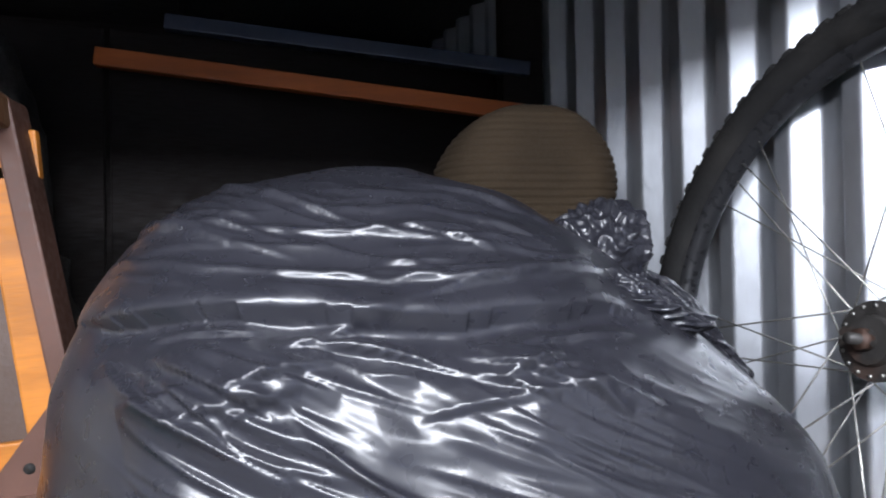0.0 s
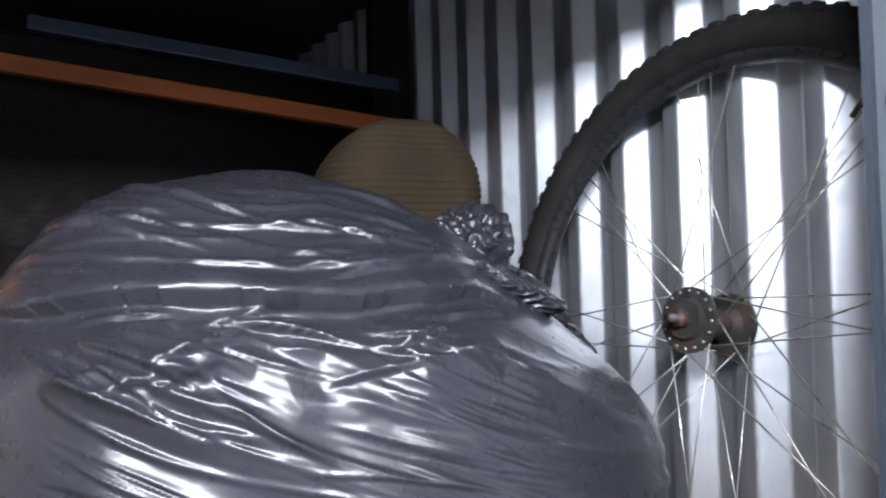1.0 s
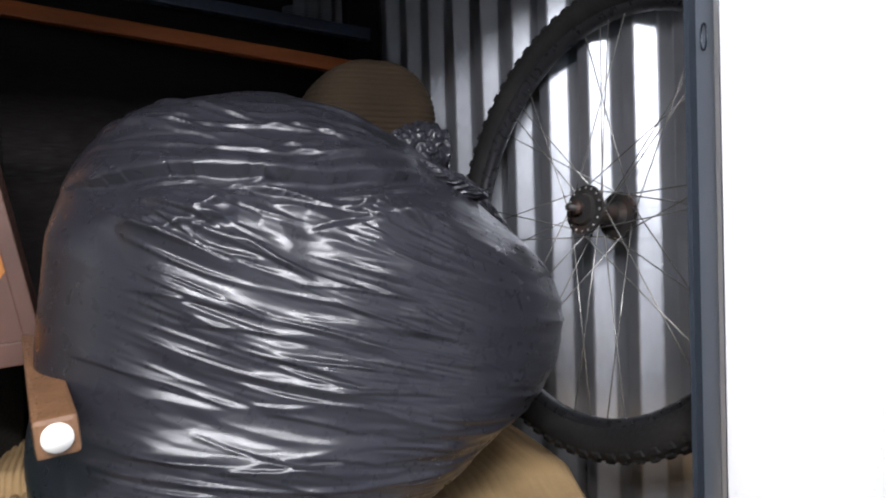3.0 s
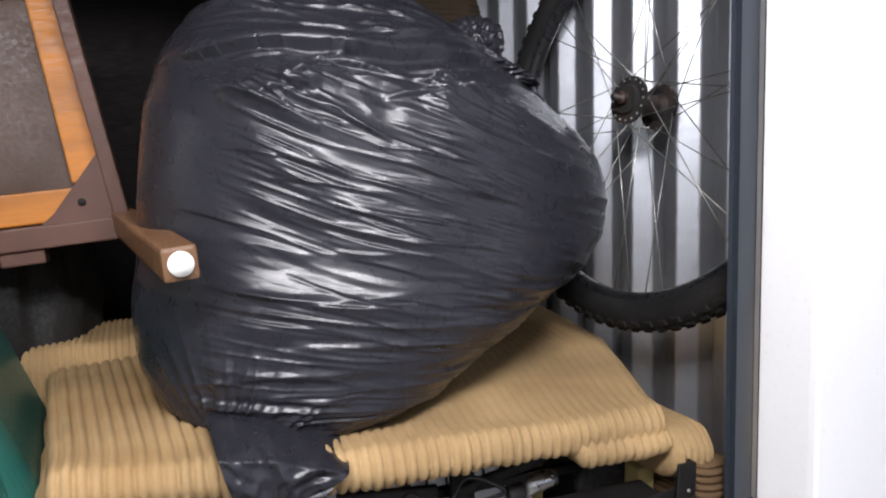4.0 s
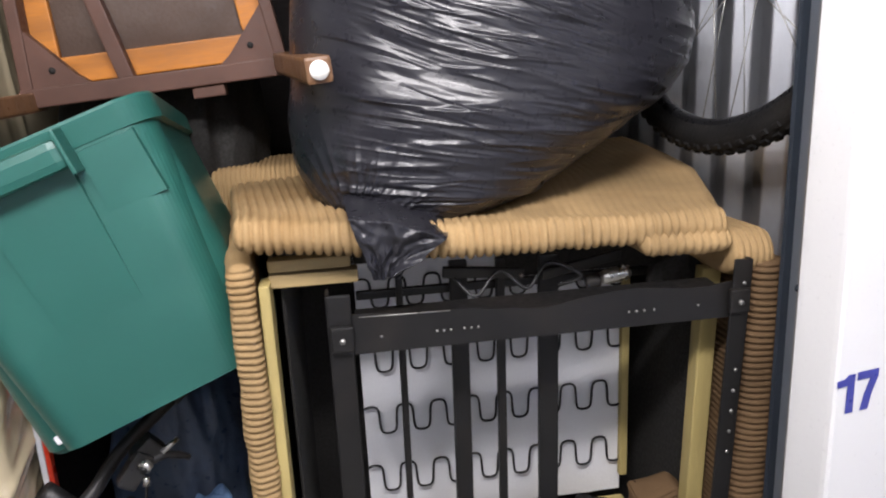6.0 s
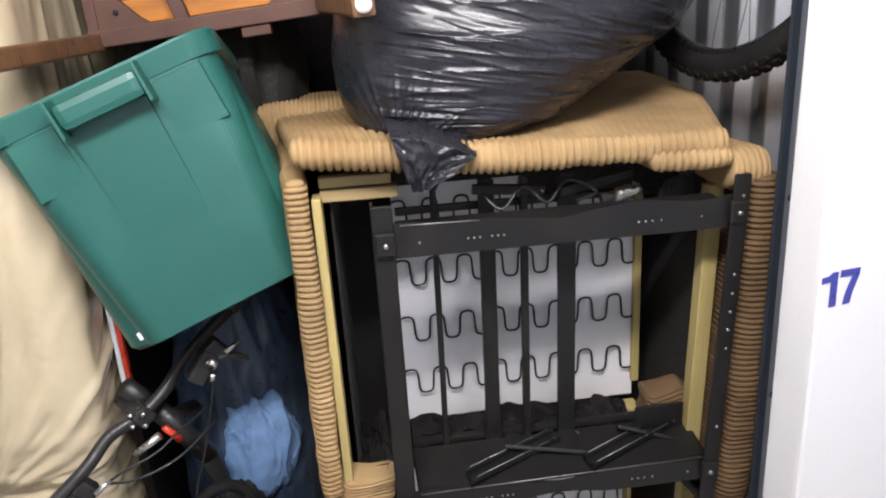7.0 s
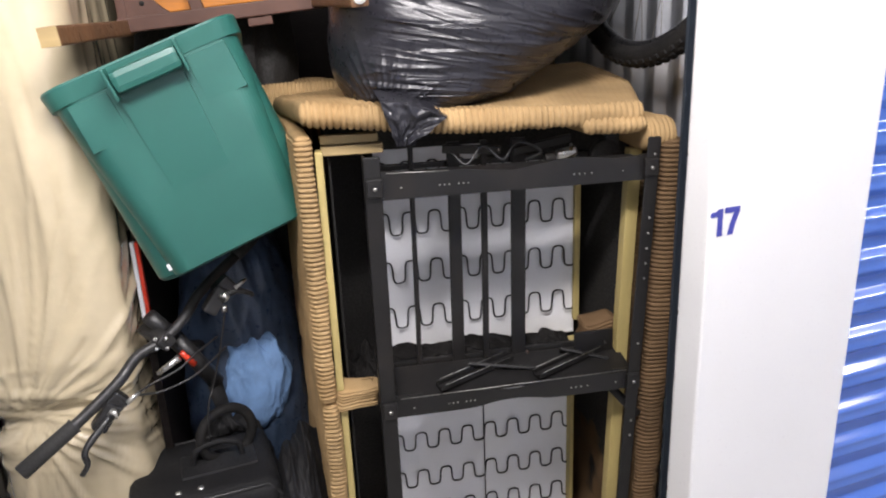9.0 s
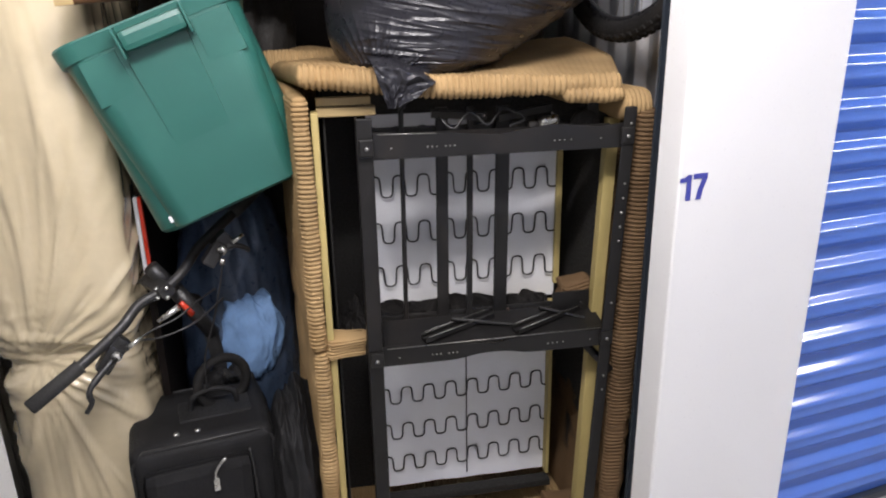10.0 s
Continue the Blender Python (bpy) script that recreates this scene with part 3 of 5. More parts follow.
    for x, w in ((-0.093, 0.0055), (0.003, 0.0145), (0.072, 0.0072), (0.153, 0.0170)):
        block("upright_bar", x - w, x + w, 0.474, 0.488, 0.832, 1.375, MAT["steel"], s, "black steel bar", m=pose(0, 0, 0, 0, 0.5, 0))
    # slotted links and springs over the rails
    for zc in (0.875, 1.36):
        for x, ang, ln in ((0.10, -14, 0.16), (0.31, -24, 0.12)) if zc < 1 else ((0.05, -7, 0.13), (0.21, 13, 0.14)):
            block("link", -ln / 2, ln / 2, -0.004, 0.004, -0.010, 0.010, MAT["steel"], s, "slotted steel link", m=pose(x, 0.43 + 0.02 * math.sin(x * 40), zc - (0.03 if zc < 1 else 0), 55 if zc < 1 else 20, -ang * 0.6, ang * 0.5))
            bar("rivet", [(x + ln * 0.4, 0.409, zc), (x + ln * 0.4, 0.418, zc)], 0.0034, MAT["hub"], s, segs=8)
        block("torsion_bar", -0.15, 0.40, 0.50, 0.514, zc - 0.045, zc - 0.031, MAT["steel"], s)
        block("release_plate", 0.29 if zc < 1 else 0.36, 0.39, 0.44, 0.446, zc - 0.05, zc + 0.022, MAT["steel"], s, m=pose(0, 0, 0, 0, 0, 0))
    bar("spring_drum", [(0.358, 0.452, 1.327), (0.358, 0.436, 1.327)], [0.036, 0.034], MAT["void"], s, "dark round spring drum", segs=28)
    bar("motor_can", smooth_line([(0.245, 0.450, 1.332), (0.262, 0.450, 1.336), (0.292, 0.450, 1.340)], 4), [0.010, 0.011, 0.0125, 0.0125, 0.0125, 0.0125, 0.0125, 0.0125, 0.010], MAT["alu"], s, "small bare metal cylinder", segs=16)
    bar("motor_can", smooth_line([(0.218, 0.448, 1.328), (0.228, 0.448, 1.330), (0.240, 0.448, 1.331)], 4), 0.012, MAT["hub"], s, segs=16)
    for x0_, sgn in ((-0.06, 1), (0.17, 1)):
        n = 24
        V = []
        for k in range(n + 1):
            f = k / n
            cx_, cy_, cz_ = x0_ + 0.19 * f, 0.375 + 0.085 * f, 0.832 + 0.012 * f
            for dx_, dz_ in ((-0.006, 0.0), (-0.006, 0.012), (-0.002, 0.012), (-0.002, 0.004), (0.010, 0.004), (0.010, 0.012), (0.014, 0.012), (0.014, 0.0)):
                V.append((cx_ + dx_ * 0.4, cy_ - dx_ * 1.6, cz_ + dz_))
        child(mesh_object("slide_channel", V, grid_faces(8, n + 1) + [tuple(range(7, -1, -1)), tuple(range(8 * n, 8 * n + 8))], MAT["steel"], smooth=False), s, "pressed steel slide channel")
        # the same bright bare-metal lines on both edges of the channel
        for side_ in (-0.006, 0.014):
            bar("edge_highlight", [(x0_ + side_ * 0.4 + 0.01, 0.380 - side_ * 1.6, 0.8452), (x0_ + side_ * 0.4 + 0.18, 0.456 - side_ * 1.6, 0.8560)], 0.0008, MAT["spoke"], s, "bare-metal line standing in for the edge's highlight", segs=6)
    # torn black lining, crumpled along the back of the tray
    for x0_, x1_, z0_, hi_, sd_ in ((-0.15, 0.05, 0.815, 0.050, 2.0), (0.04, 0.26, 0.812, 0.055, 7.0), (0.20, 0.31, 0.815, 0.042, 11.0), (-0.255, -0.19, 0.80, 0.09, 15.0)):
        nu, nv = 60, 40
        U, W = np.meshgrid(np.linspace(0, 1, nu), np.linspace(0, 1, nv))
        Xc = x0_ + (x1_ - x0_) * U
        Zc = z0_ + hi_ * W * (0.75 + 0.5 * noise2(U * 4 + sd_, U * 0 + 1.5)) + 0.010 * cells(U * 5 + sd_, W * 3)
        Yc = 0.475 + 0.075 * W + 0.022 * cells(U * 4 + sd_, W * 3 + 2) + 0.012 * noise2(U * 6 + sd_, W * 4)
        V = np.stack([Xc, Yc, Zc], 2).reshape(-1, 3)
        F = grid_faces(nu, nv, False)
        child(mesh_object("torn_lining", np.concatenate([V, V + np.array([0, 0.003, 0])]), F + [tuple(reversed([i + nu * nv for i in f])) for f in F], MAT["lining"]), s, "torn black lining cloth")
    for x_ in (-0.15, 0.36):
        bm = bmesh.new()
        vs = [bm.verts.new((x_ + a_, 0.365 + b_, 0.822 + c_)) for c_ in (0, 0.004) for a_, b_ in ((0, 0), (0.055, 0), (0.03, 0.07), (0, 0.09))]
        for f_ in ((3, 2, 1, 0), (4, 5, 6, 7), (0, 1, 5, 4), (1, 2, 6, 5), (2, 3, 7, 6), (3, 0, 4, 7)):
            bm.faces.new([vs[i] for i in f_])
        part("gusset", bm, MAT["steel"], s, "black steel gusset")
    wire = smooth_line([(0.0, 0.43, 1.36), (0.03, 0.41, 1.335), (0.07, 0.42, 1.37), (0.11, 0.41, 1.34), (0.15, 0.43, 1.372), (0.20, 0.42, 1.35), (0.17, 0.44, 1.33)])
    bar("cable", wire, 0.003, MAT["black"], s, segs=6)
    bar("brace_strut", [(0.345, 0.42, 0.79), (0.424, 0.36, 0.70)], 0.011, MAT["steel"], s)
    return s


loveseat()


# ---- black bin bag on the loveseat ----
def bag():
    s = thing("bin_bag", "full black plastic bin bag, knotted and wrinkled, resting on the loveseat", "bin bag")
    zs = np.array([1.452, 1.460, 1.480, 1.515, 1.560, 1.610, 1.660, 1.710, 1.760, 1.810, 1.870, 1.930, 1.980, 2.015, 2.036])
    xl = np.array([-0.14, -0.185, -0.208, -0.226, -0.236, -0.237, -0.230, -0.223, -0.216, -0.208, -0.197, -0.184, -0.148, -0.085, 0.02])
    xr = np.array([0.08, 0.135, 0.190, 0.262, 0.335, 0.405, 0.450, 0.461, 0.448, 0.415, 0.350, 0.285, 0.218, 0.150, 0.080])
    yf = np.array([0.46, 0.425, 0.408, 0.396, 0.390, 0.392, 0.398, 0.404, 0.410, 0.420, 0.446, 0.490, 0.535, 0.58, 0.64])
    yb = np.array([0.80, 0.84, 0.86, 0.88, 0.88, 0.87, 0.86, 0.85, 0.85, 0.85, 0.84, 0.82, 0.80, 0.77, 0.70])
    nu, nv = 1000, 460
    sm = lambda v: np.convolve(np.pad(np.interp(np.linspace(0, 1, nv), np.linspace(0, 1, 15), v), 18, mode="edge"), np.ones(37) / 37, "valid")
    XL, XR, YF, YB, Z = sm(xl), sm(xr), sm(yf), sm(yb), sm(zs)
    # three quarters of the columns lie on the front half
    k = np.arange(nu) / nu
    a = np.where(k < 0.75, np.pi + np.pi * k / 0.75, np.pi * (k - 0.75) / 0.25)
    e = 2 / 2.25
    ca, sa = np.sign(np.cos(a)) * np.abs(np.cos(a)) ** e, np.sign(np.sin(a)) * np.abs(np.sin(a)) ** e
    X = ((XL + XR) / 2)[:, None] + ((XR - XL) / 2)[:, None] * ca[None]
    Y = ((YF + YB) / 2)[:, None] + ((YB - YF) / 2)[:, None] * sa[None]
    # low down, the front draws back to the right, over the wedge of the arm
    Y = Y + 0.42 * np.clip(X - 0.06, 0, 1) * np.clip(1 - (Z[:, None] - 1.45) / 0.16, 0, 1)
    P = np.stack([X, Y, np.repeat(Z[:, None], nu, 1)], 2)
    Zg = P[..., 2]
    crease = lambda p, q_, w: 1 - np.clip(np.abs(noise2(p, q_)) * w, 0, 1)
    step = lambda v, soft: 1 / (1 + np.exp(-np.clip(v / soft, -40, 40)))
    front = np.clip((YF[:, None] + 0.30 - Y) / 0.12, 0, 1)
    # slack swellings of the filling
    d = 0.012 * noise2(X * 4.1 + 2, Zg * 5.3 + Y * 3) + 0.004 * noise2(X * 9 + 5, Zg * 10 + Y * 6)
    # the upper lobe hangs over the rest in one jagged fold
    fold = 1.912 + 0.018 * noise2(X * 9 + 4.2, X * 0 + 2.5) + 0.004 * noise2(X * 22 + 1.2, X * 0 + 7.5) - 0.05 * np.clip(X - 0.12, 0, 1)
    span = window(X, -0.150, 0.215, 0.014) * front
    over = Zg - fold
    d = d + span * (0.015 * step(over, 0.0028) * np.exp(-np.clip(over, 0, 1) / 0.045) - 0.014 * np.exp(-(np.clip(-over, 0, 1) / 0.016) ** 2) * (over < 0))
    # long thin creases over the lobe that draw together towards the knot
    kx, kz = 0.235, 1.935
    for z0, sag, x0, x1, high in ((1.962, 0.010, -0.135, 0.16, 0.0042), (1.944, -0.012, -0.145, 0.19, 0.0042), (1.928, 0.004, -0.02, 0.20, 0.0035), (1.985, 0.006, -0.02, 0.13, 0.0030),
                                  (2.004, 0.004, 0.00, 0.11, 0.0025), (1.953, 0.002, 0.06, 0.20, 0.0030), (1.972, -0.004, 0.05, 0.18, 0.0030)):
        f = np.clip((X - x0) / (kx - x0), 0, 1)
        line = z0 + (kz - z0) * f ** 2 + sag * np.sin(np.pi * f) + 0.007 * noise2(X * 12 + z0 * 90, X * 0 + z0 * 50) + 0.003 * noise2(X * 34 + z0 * 70, X * 0 + z0 * 30)
        d = d + front * high * window(X, x0, x1, 0.010) * (1 - np.clip(np.abs(Zg - line) / (0.0052 - 0.002 * f), 0, 1))
    d = d + front * window(Zg, 1.985, 2.025, 0.006) * window(X, -0.06, 0.10, 0.015) * 0.0060 * cells(X * 26 + Zg * 20, Zg * 70)
    lobe = front * step(over, 0.004) * step(X + 0.13, 0.02)
    d = d + lobe * (0.0050 * cells(X * 6 + 1.3, Zg * 20 + X * 4) + 0.0016 * cells(X * 15 + 4, Zg * 46 - X * 9))
    # flat facets with hard edges under the fold
    mid = window(Zg + 0.10 * X, 1.835, 1.915, 0.010) * window(X, -0.11, 0.23, 0.025) * front
    d = d + mid * (0.010 * cells(X * 11 + 0.16 + Zg * 5, Zg * 23 + X * 7 + 3) + 0.0030 * cells(X * 25 + 5, Zg * 48 + 2 + X * 14))
    # stretched creases over the belly: steep above, level below; the left and the lower right stay smooth
    tilt = 0.10 + 1.25 * np.clip(Zg - 1.53, 0, 0.32)
    q = Zg + tilt * (X - 0.05) + 0.010 * noise2(X * 4 + 9, Zg * 4)
    q2 = Zg + 0.8 * tilt * (X - 0.05) + 0.016 * noise2(X * 5 + 2, Zg * 5 + 5)
    low = 1 - step(Zg + 0.10 * X - 1.872, 0.012)
    left = -0.105 - 0.05 * step(1.66 - Zg, 0.03) + 0.04 * noise2(Zg * 9 + 3, Zg * 0 + 4)
    belt = low * front * step(X - left, 0.010) * (1 - 0.80 * step(X - 0.23, 0.035))
    patchy = np.clip(0.62 + 2.0 * noise2(X * 4.5 + 21.5, Zg * 6.5 + 8), 0.08, 1.2)
    patchy = np.maximum(patchy, 0.75 * window(Zg, 1.46, 1.60, 0.015))
    patchy2 = np.clip(0.62 + 2.0 * noise2(X * 6.5 + 1.5, Zg * 9 + 3), 0.05, 1.2)
    d = d + belt * (0.0040 * crease(q * 10 + 2, X * 1.5 + 7, 3.0) + 0.0050 * patchy * cells(q * 22 + 0.4, X * 5.5 + 1) + patchy2 * 0.0024 * cells(q * 46 + 5, X * 9 + 3)
                    + 0.0048 * patchy * crease(q * 19 + 0.7, X * 1.9 + 3, 8) + 0.0034 * patchy2 * crease(q2 * 37 + 2.3, X * 3.2 + 1, 7)
                    + patchy * 0.0019 * crease(q * 72 + 1.5, X * 5.5 + 3, 5.5) + patchy2 * 0.0010 * cells(q2 * 130 + 3, X * 20 + 3))
    d = d + front * (1 - belt) * low * 0.0022 * cells(q * 30 + 2, X * 8 + Y * 6)
    # a few faint long folds on the smooth parts
    d = d + low * (1 - belt) * 0.0030 * crease(q * 13 + 4, X * 2.2 + Y * 2 + 1, 4) * (0.3 + 0.7 * step(X - 0.15, 0.03))
    # sharp straight folds: one side steep, the other falling away; over the lobe they run to the knot
    rs = np.random.RandomState(19)
    folds = np.zeros_like(d)
    for kind, count in (("lobe", 34), ("mid", 26), ("belly", 60)):
        for _ in range(count):
            if kind == "lobe":
                cx, cz = rs.uniform(-0.12, 0.16), rs.uniform(1.918, 2.015)
                turn, half, high, tail = math.atan2(kz - cz, kx - cx + 0.05) + rs.uniform(-0.22, 0.22), rs.uniform(0.03, 0.085), rs.uniform(0.0022, 0.0055), rs.uniform(0.006, 0.016)
            elif kind == "mid":
                cx, cz = rs.uniform(-0.10, 0.21), rs.uniform(1.838, 1.912)
                turn, half, high, tail = rs.uniform(-0.65, 0.45), rs.uniform(0.02, 0.06), rs.uniform(0.004, 0.0085), rs.uniform(0.008, 0.020)
            else:
                cx, cz = rs.uniform(-0.10, 0.24), rs.uniform(1.48, 1.845)
                turn, half, high, tail = -math.atan(0.10 + 1.25 * min(max(cz - 1.53, 0), 0.32)) + rs.uniform(-0.16, 0.16), rs.uniform(0.035, 0.10), rs.uniform(0.0016, 0.0042), rs.uniform(0.005, 0.012)
            if rs.rand() < 0.4:
                turn += math.pi
            rows = np.abs(Z - cz) < half + 0.05
            lx, lz = X[rows] - cx, Zg[rows] - cz
            along, off = lx * math.cos(turn) + lz * math.sin(turn), lz * math.cos(turn) - lx * math.sin(turn)
            off = off + 0.06 * along * along / half
            shape = np.where(off > 0, np.exp(-off / tail), np.clip(1 + off / 0.0022, 0, 1))
            folds[rows] += high * shape * np.clip(1 - (along / half) ** 2, 0, 1)
    d = d + folds * front
    # gathered towards the front lower corner
    g = np.hypot(X + 0.13, Zg - 1.435)
    tg = np.arctan2(Zg - 1.435, X + 0.13)
    d = d + front * window(g, -0.1, 0.11, 0.025) * 0.0050 * crease(tg * 5.5, g * 3 + 2, 3.5)
    fade = np.clip(np.minimum(np.arange(nv) / 14, (nv - 1 - np.arange(nv)) / 70), 0, 1)[:, None]
    P = displaced(P, d * fade)
    P[..., 2] = np.maximum(P[..., 2], 1.452)
    V = np.concatenate([P.reshape(-1, 3), P[:1].mean(1), P[-1:].mean(1)])
    F = grid_faces(nu, nv)
    b0, b1 = nu * nv, nu * nv + 1
    F += [(b0, (i + 1) % nu, i) for i in range(nu)] + [(b1, (nv - 1) * nu + i, (nv - 1) * nu + (i + 1) % nu) for i in range(nu)]
    child(mesh_object("body", V, F, MAT["bag"]), s)

    def crumple(name, centre, size, turn, amp, seed, label):
        n1, n2 = 260, 150
        A, Bt = np.meshgrid(np.linspace(0, 2 * np.pi, n1, endpoint=False), np.linspace(-1.5, 1.5, n2))
        D = np.stack([np.cos(Bt) * np.cos(A), np.cos(Bt) * np.sin(A), np.sin(Bt)], 2)
        rs = np.random.RandomState(int(seed * 10))
        nrm = rs.normal(size=(70, 3))
        nrm /= np.linalg.norm(nrm, axis=1, keepdims=True)
        reach = 0.72 + 0.34 * rs.rand(70)
        Dn = D / np.linalg.norm(D, axis=2, keepdims=True)
        f = np.min(np.where(Dn @ nrm.T > 0.05, reach / np.maximum(Dn @ nrm.T, 0.05), 9.0), axis=2)
        dents = np.max(np.where(Dn @ nrm[::-1].T > 0.80, (Dn @ nrm[::-1].T - 0.80) * 5, 0) * (np.arange(70) % 3 == 0), axis=2)
        f = f * (1 - amp * 0.45 * dents) + 0.05 * noise2(D[..., 0] * 5 + seed, D[..., 2] * 5 + D[..., 1] * 3)
        f = f + 0.10 * crease(D[..., 0] * 3.1 + D[..., 1] * 2 + seed, D[..., 2] * 3.7 - D[..., 1] * 1.5 + 2, 5) + 0.02 * crease(D[..., 0] * 7 - D[..., 1] * 3 + seed, D[..., 2] * 6 + 5, 5)
        Q = D * f[..., None] * np.array(size)
        M4 = np.array(pose(*centre, *turn))
        Q = Q.reshape(-1, 3) @ M4[:3, :3].T + M4[:3, 3]
        F = grid_faces(n1, n2) + [tuple(reversed(range(n1))), tuple(range((n2 - 1) * n1, n2 * n1))]
        return child(mesh_object(name, Q, F, MAT["bag"]), s, label)

    crumple("knot", (0.272, 0.665, 1.943), (0.064, 0.055, 0.084), (0, 20, 0), 0.42, 3.0, "tightly crumpled knot")
    crumple("knot_tail", (0.356, 0.660, 1.868), (0.125, 0.050, 0.036), (0, 43, 8), 0.5, 8.0, "crumpled plastic tail")
    crumple("pleat", (0.262, 0.572, 1.902), (0.075, 0.050, 0.036), (0, 14, 20), 0.42, 14.0, "twisted plastic pleat")
    # slack corner that hangs over the front of the arm
    n1, n2 = 110, 80
    U, W = np.meshgrid(np.linspace(0, 1, n1), np.linspace(0, 1, n2))
    x_left = -0.160 + 0.034 * W + 0.004 * noise2(W * 6 + 2, W * 0 + 1.5)
    x_right = 0.004 - 0.095 * W ** 0.75 + 0.005 * noise2(W * 7 + 5, W * 0 + 3.5)
    Xf = x_left + (x_right - x_left) * U
    Zf = 1.500 - 0.104 * W - 0.045 * U ** 2 * (1 - W) + 0.006 * noise2(U * 4 + 1, W * 2)
    fan = np.arctan2(U - 0.35, 1.3 - W)
    Yf = 0.440 - 0.106 * np.sin(np.clip(W * 5.5, 0, 1) * 1.5708) + 0.040 * U ** 2 * np.clip(1 - 6 * W, 0, 1) + 0.010 * np.clip(W - 0.5, 0, 1)
    Yf = Yf - 0.012 * (ridge(fan * 2.6 + 1, W * 0.9 + 4, 1.0) - 0.4) - 0.002 * ridge(fan * 7 + 3, W * 2 + 1, 1.0) + 0.004 * noise2(U * 9, W * 7)
    top = np.stack([Xf, Yf, Zf], 2).reshape(-1, 3)
    F = grid_faces(n1, n2, False)
    V = np.concatenate([top, top + np.array([0, 0.004, 0])])
    child(mesh_object("corner_flap", V, F + [tuple(reversed([i + n1 * n2 for i in f])) for f in F], MAT["bag"]), s, "slack plastic corner hanging over the edge")


bag()


# ---- bicycle wheel ----
def spoked_wheel(w, R, tyre_r, knobs=True):
    turn = np.linspace(0, 2 * math.pi, 145)[:-1]
    ring = lambda rad, x=0.0: [(x, rad * math.cos(a), rad * math.sin(a)) for a in turn]
    tyre = bar("tyre", ring(R), tyre_r, MAT["tyre"], w, "black knobbly rubber tyre", closed=True, segs=16)
    if knobs:
        V, F = [], []
        for k in range(84):
            a = 2 * math.pi * k / 84
            for lane, (ang, wid) in enumerate(((-52, 0.009), (-18, 0.008), (18, 0.008), (52, 0.009))):
                aa = a + (0.5 * 2 * math.pi / 84 if lane % 2 else 0)
                rr, xx = R + (tyre_r + 0.0012) * math.cos(radians(ang)), (tyre_r + 0.0012) * math.sin(radians(ang))
                M3 = Matrix.Rotation(aa, 4, "X") @ pose(xx, rr, 0, 0, 0, -ang)
                b = len(V)
                for sx in (-1, 1):
                    for sy in (-1, 1):
                        for sz in (-1, 1):
                            k2 = 1 if sy < 0 else 0.75
                            V.append(M3 @ Vector((sx * wid * 0.55 * k2, sy * 0.0017, sz * 0.0066 * k2)))
                F += [tuple(b + i for i in f) for f in ((0, 1, 3, 2), (4, 6, 7, 5), (0, 4, 5, 1), (2, 3, 7, 6), (0, 2, 6, 4), (1, 5, 7, 3))]
        tagged(child(mesh_object("tread", V, F, MAT["tyre"], smooth=False), tyre), kind="stuff")
    prof = [(-0.013, -0.010), (-0.015, 0.006), (-0.012, 0.012), (0.012, 0.012), (0.015, 0.006), (0.013, -0.010), (0.006, -0.018), (-0.006, -0.018)]
    V = [(px_, (R - tyre_r + 0.006 + pr * 0.75) * math.cos(a), (R - tyre_r + 0.006 + pr * 0.75) * math.sin(a)) for a in turn for px_, pr in prof]
    F = grid_faces(8, 144) + [(143 * 8 + k, 143 * 8 + (k + 1) % 8, (k + 1) % 8, k) for k in range(8)]
    child(mesh_object("rim", V, F, MAT["rim"]), w, "black double-wall rim")
    rim_r = R - tyre_r - 0.007
    hub = bar("hub", [(x, 0, 0) for x in (-0.052, -0.044, -0.0435, -0.0365, -0.036, -0.031, -0.0305, -0.02, 0.02, 0.0305, 0.031, 0.036, 0.0365, 0.0435, 0.044, 0.052)],
              [0.009, 0.010, 0.022, 0.024, 0.0370, 0.0370, 0.022, 0.0165, 0.0165, 0.022, 0.0370, 0.0370, 0.024, 0.022, 0.010, 0.009], MAT["hub"], w, "worn dark hub with rusty axle", segs=28)
    hub.data.polygons.foreach_set("use_smooth", [False] * len(hub.data.polygons))
    for side in (-1, 1):
        for k in range(16):
            a = 2 * math.pi * k / 16
            bar("spoke_head", [(side * 0.0355, 0.0325 * math.cos(a), 0.0325 * math.sin(a)), (side * 0.0375, 0.0325 * math.cos(a), 0.0325 * math.sin(a))], 0.0019, MAT["spoke"], hub, segs=6)
        bar("lock_nut", [(side * 0.046, 0, 0), (side * 0.055, 0, 0)], 0.0105, MAT["rust"], hub, "rusty lock nut", segs=6)
    bar("axle", [(-0.068, 0, 0), (0.068, 0, 0)], 0.0055, MAT["hub"], hub, segs=10)
    for k in range(32):
        side = -1 if k % 2 else 1
        a_rr = 2 * math.pi * k / 32 + (0.14 if (k // 2) % 2 else -0.14)
        p1 = (side * 0.004, rim_r * math.cos(a_rr), rim_r * math.sin(a_rr))
        a0 = a_rr + (1.15 if (k // 2) % 2 else -1.15)
        p0 = (side * 0.032, 0.0325 * math.cos(a0), 0.0325 * math.sin(a0))
        bar("spoke", [p0, p1], 0.0010, MAT["spoke"], w, segs=5)
    bar("valve", [(0, rim_r * math.cos(2.2), rim_r * math.sin(2.2)), (0, (rim_r - 0.04) * math.cos(2.2), (rim_r - 0.04) * math.sin(2.2))], 0.003, MAT["black"], w, segs=8)


wheel = thing("spare_wheel", "black bicycle wheel with knobbly tyre leaning on ribbed wall", "bicycle wheel", Matrix.Translation((0.5304, 0.5720, 1.8633)) @ pose(0, 0, 0, 0, 8.5, 9.4))
spoked_wheel(wheel, 0.3330, 0.0260)


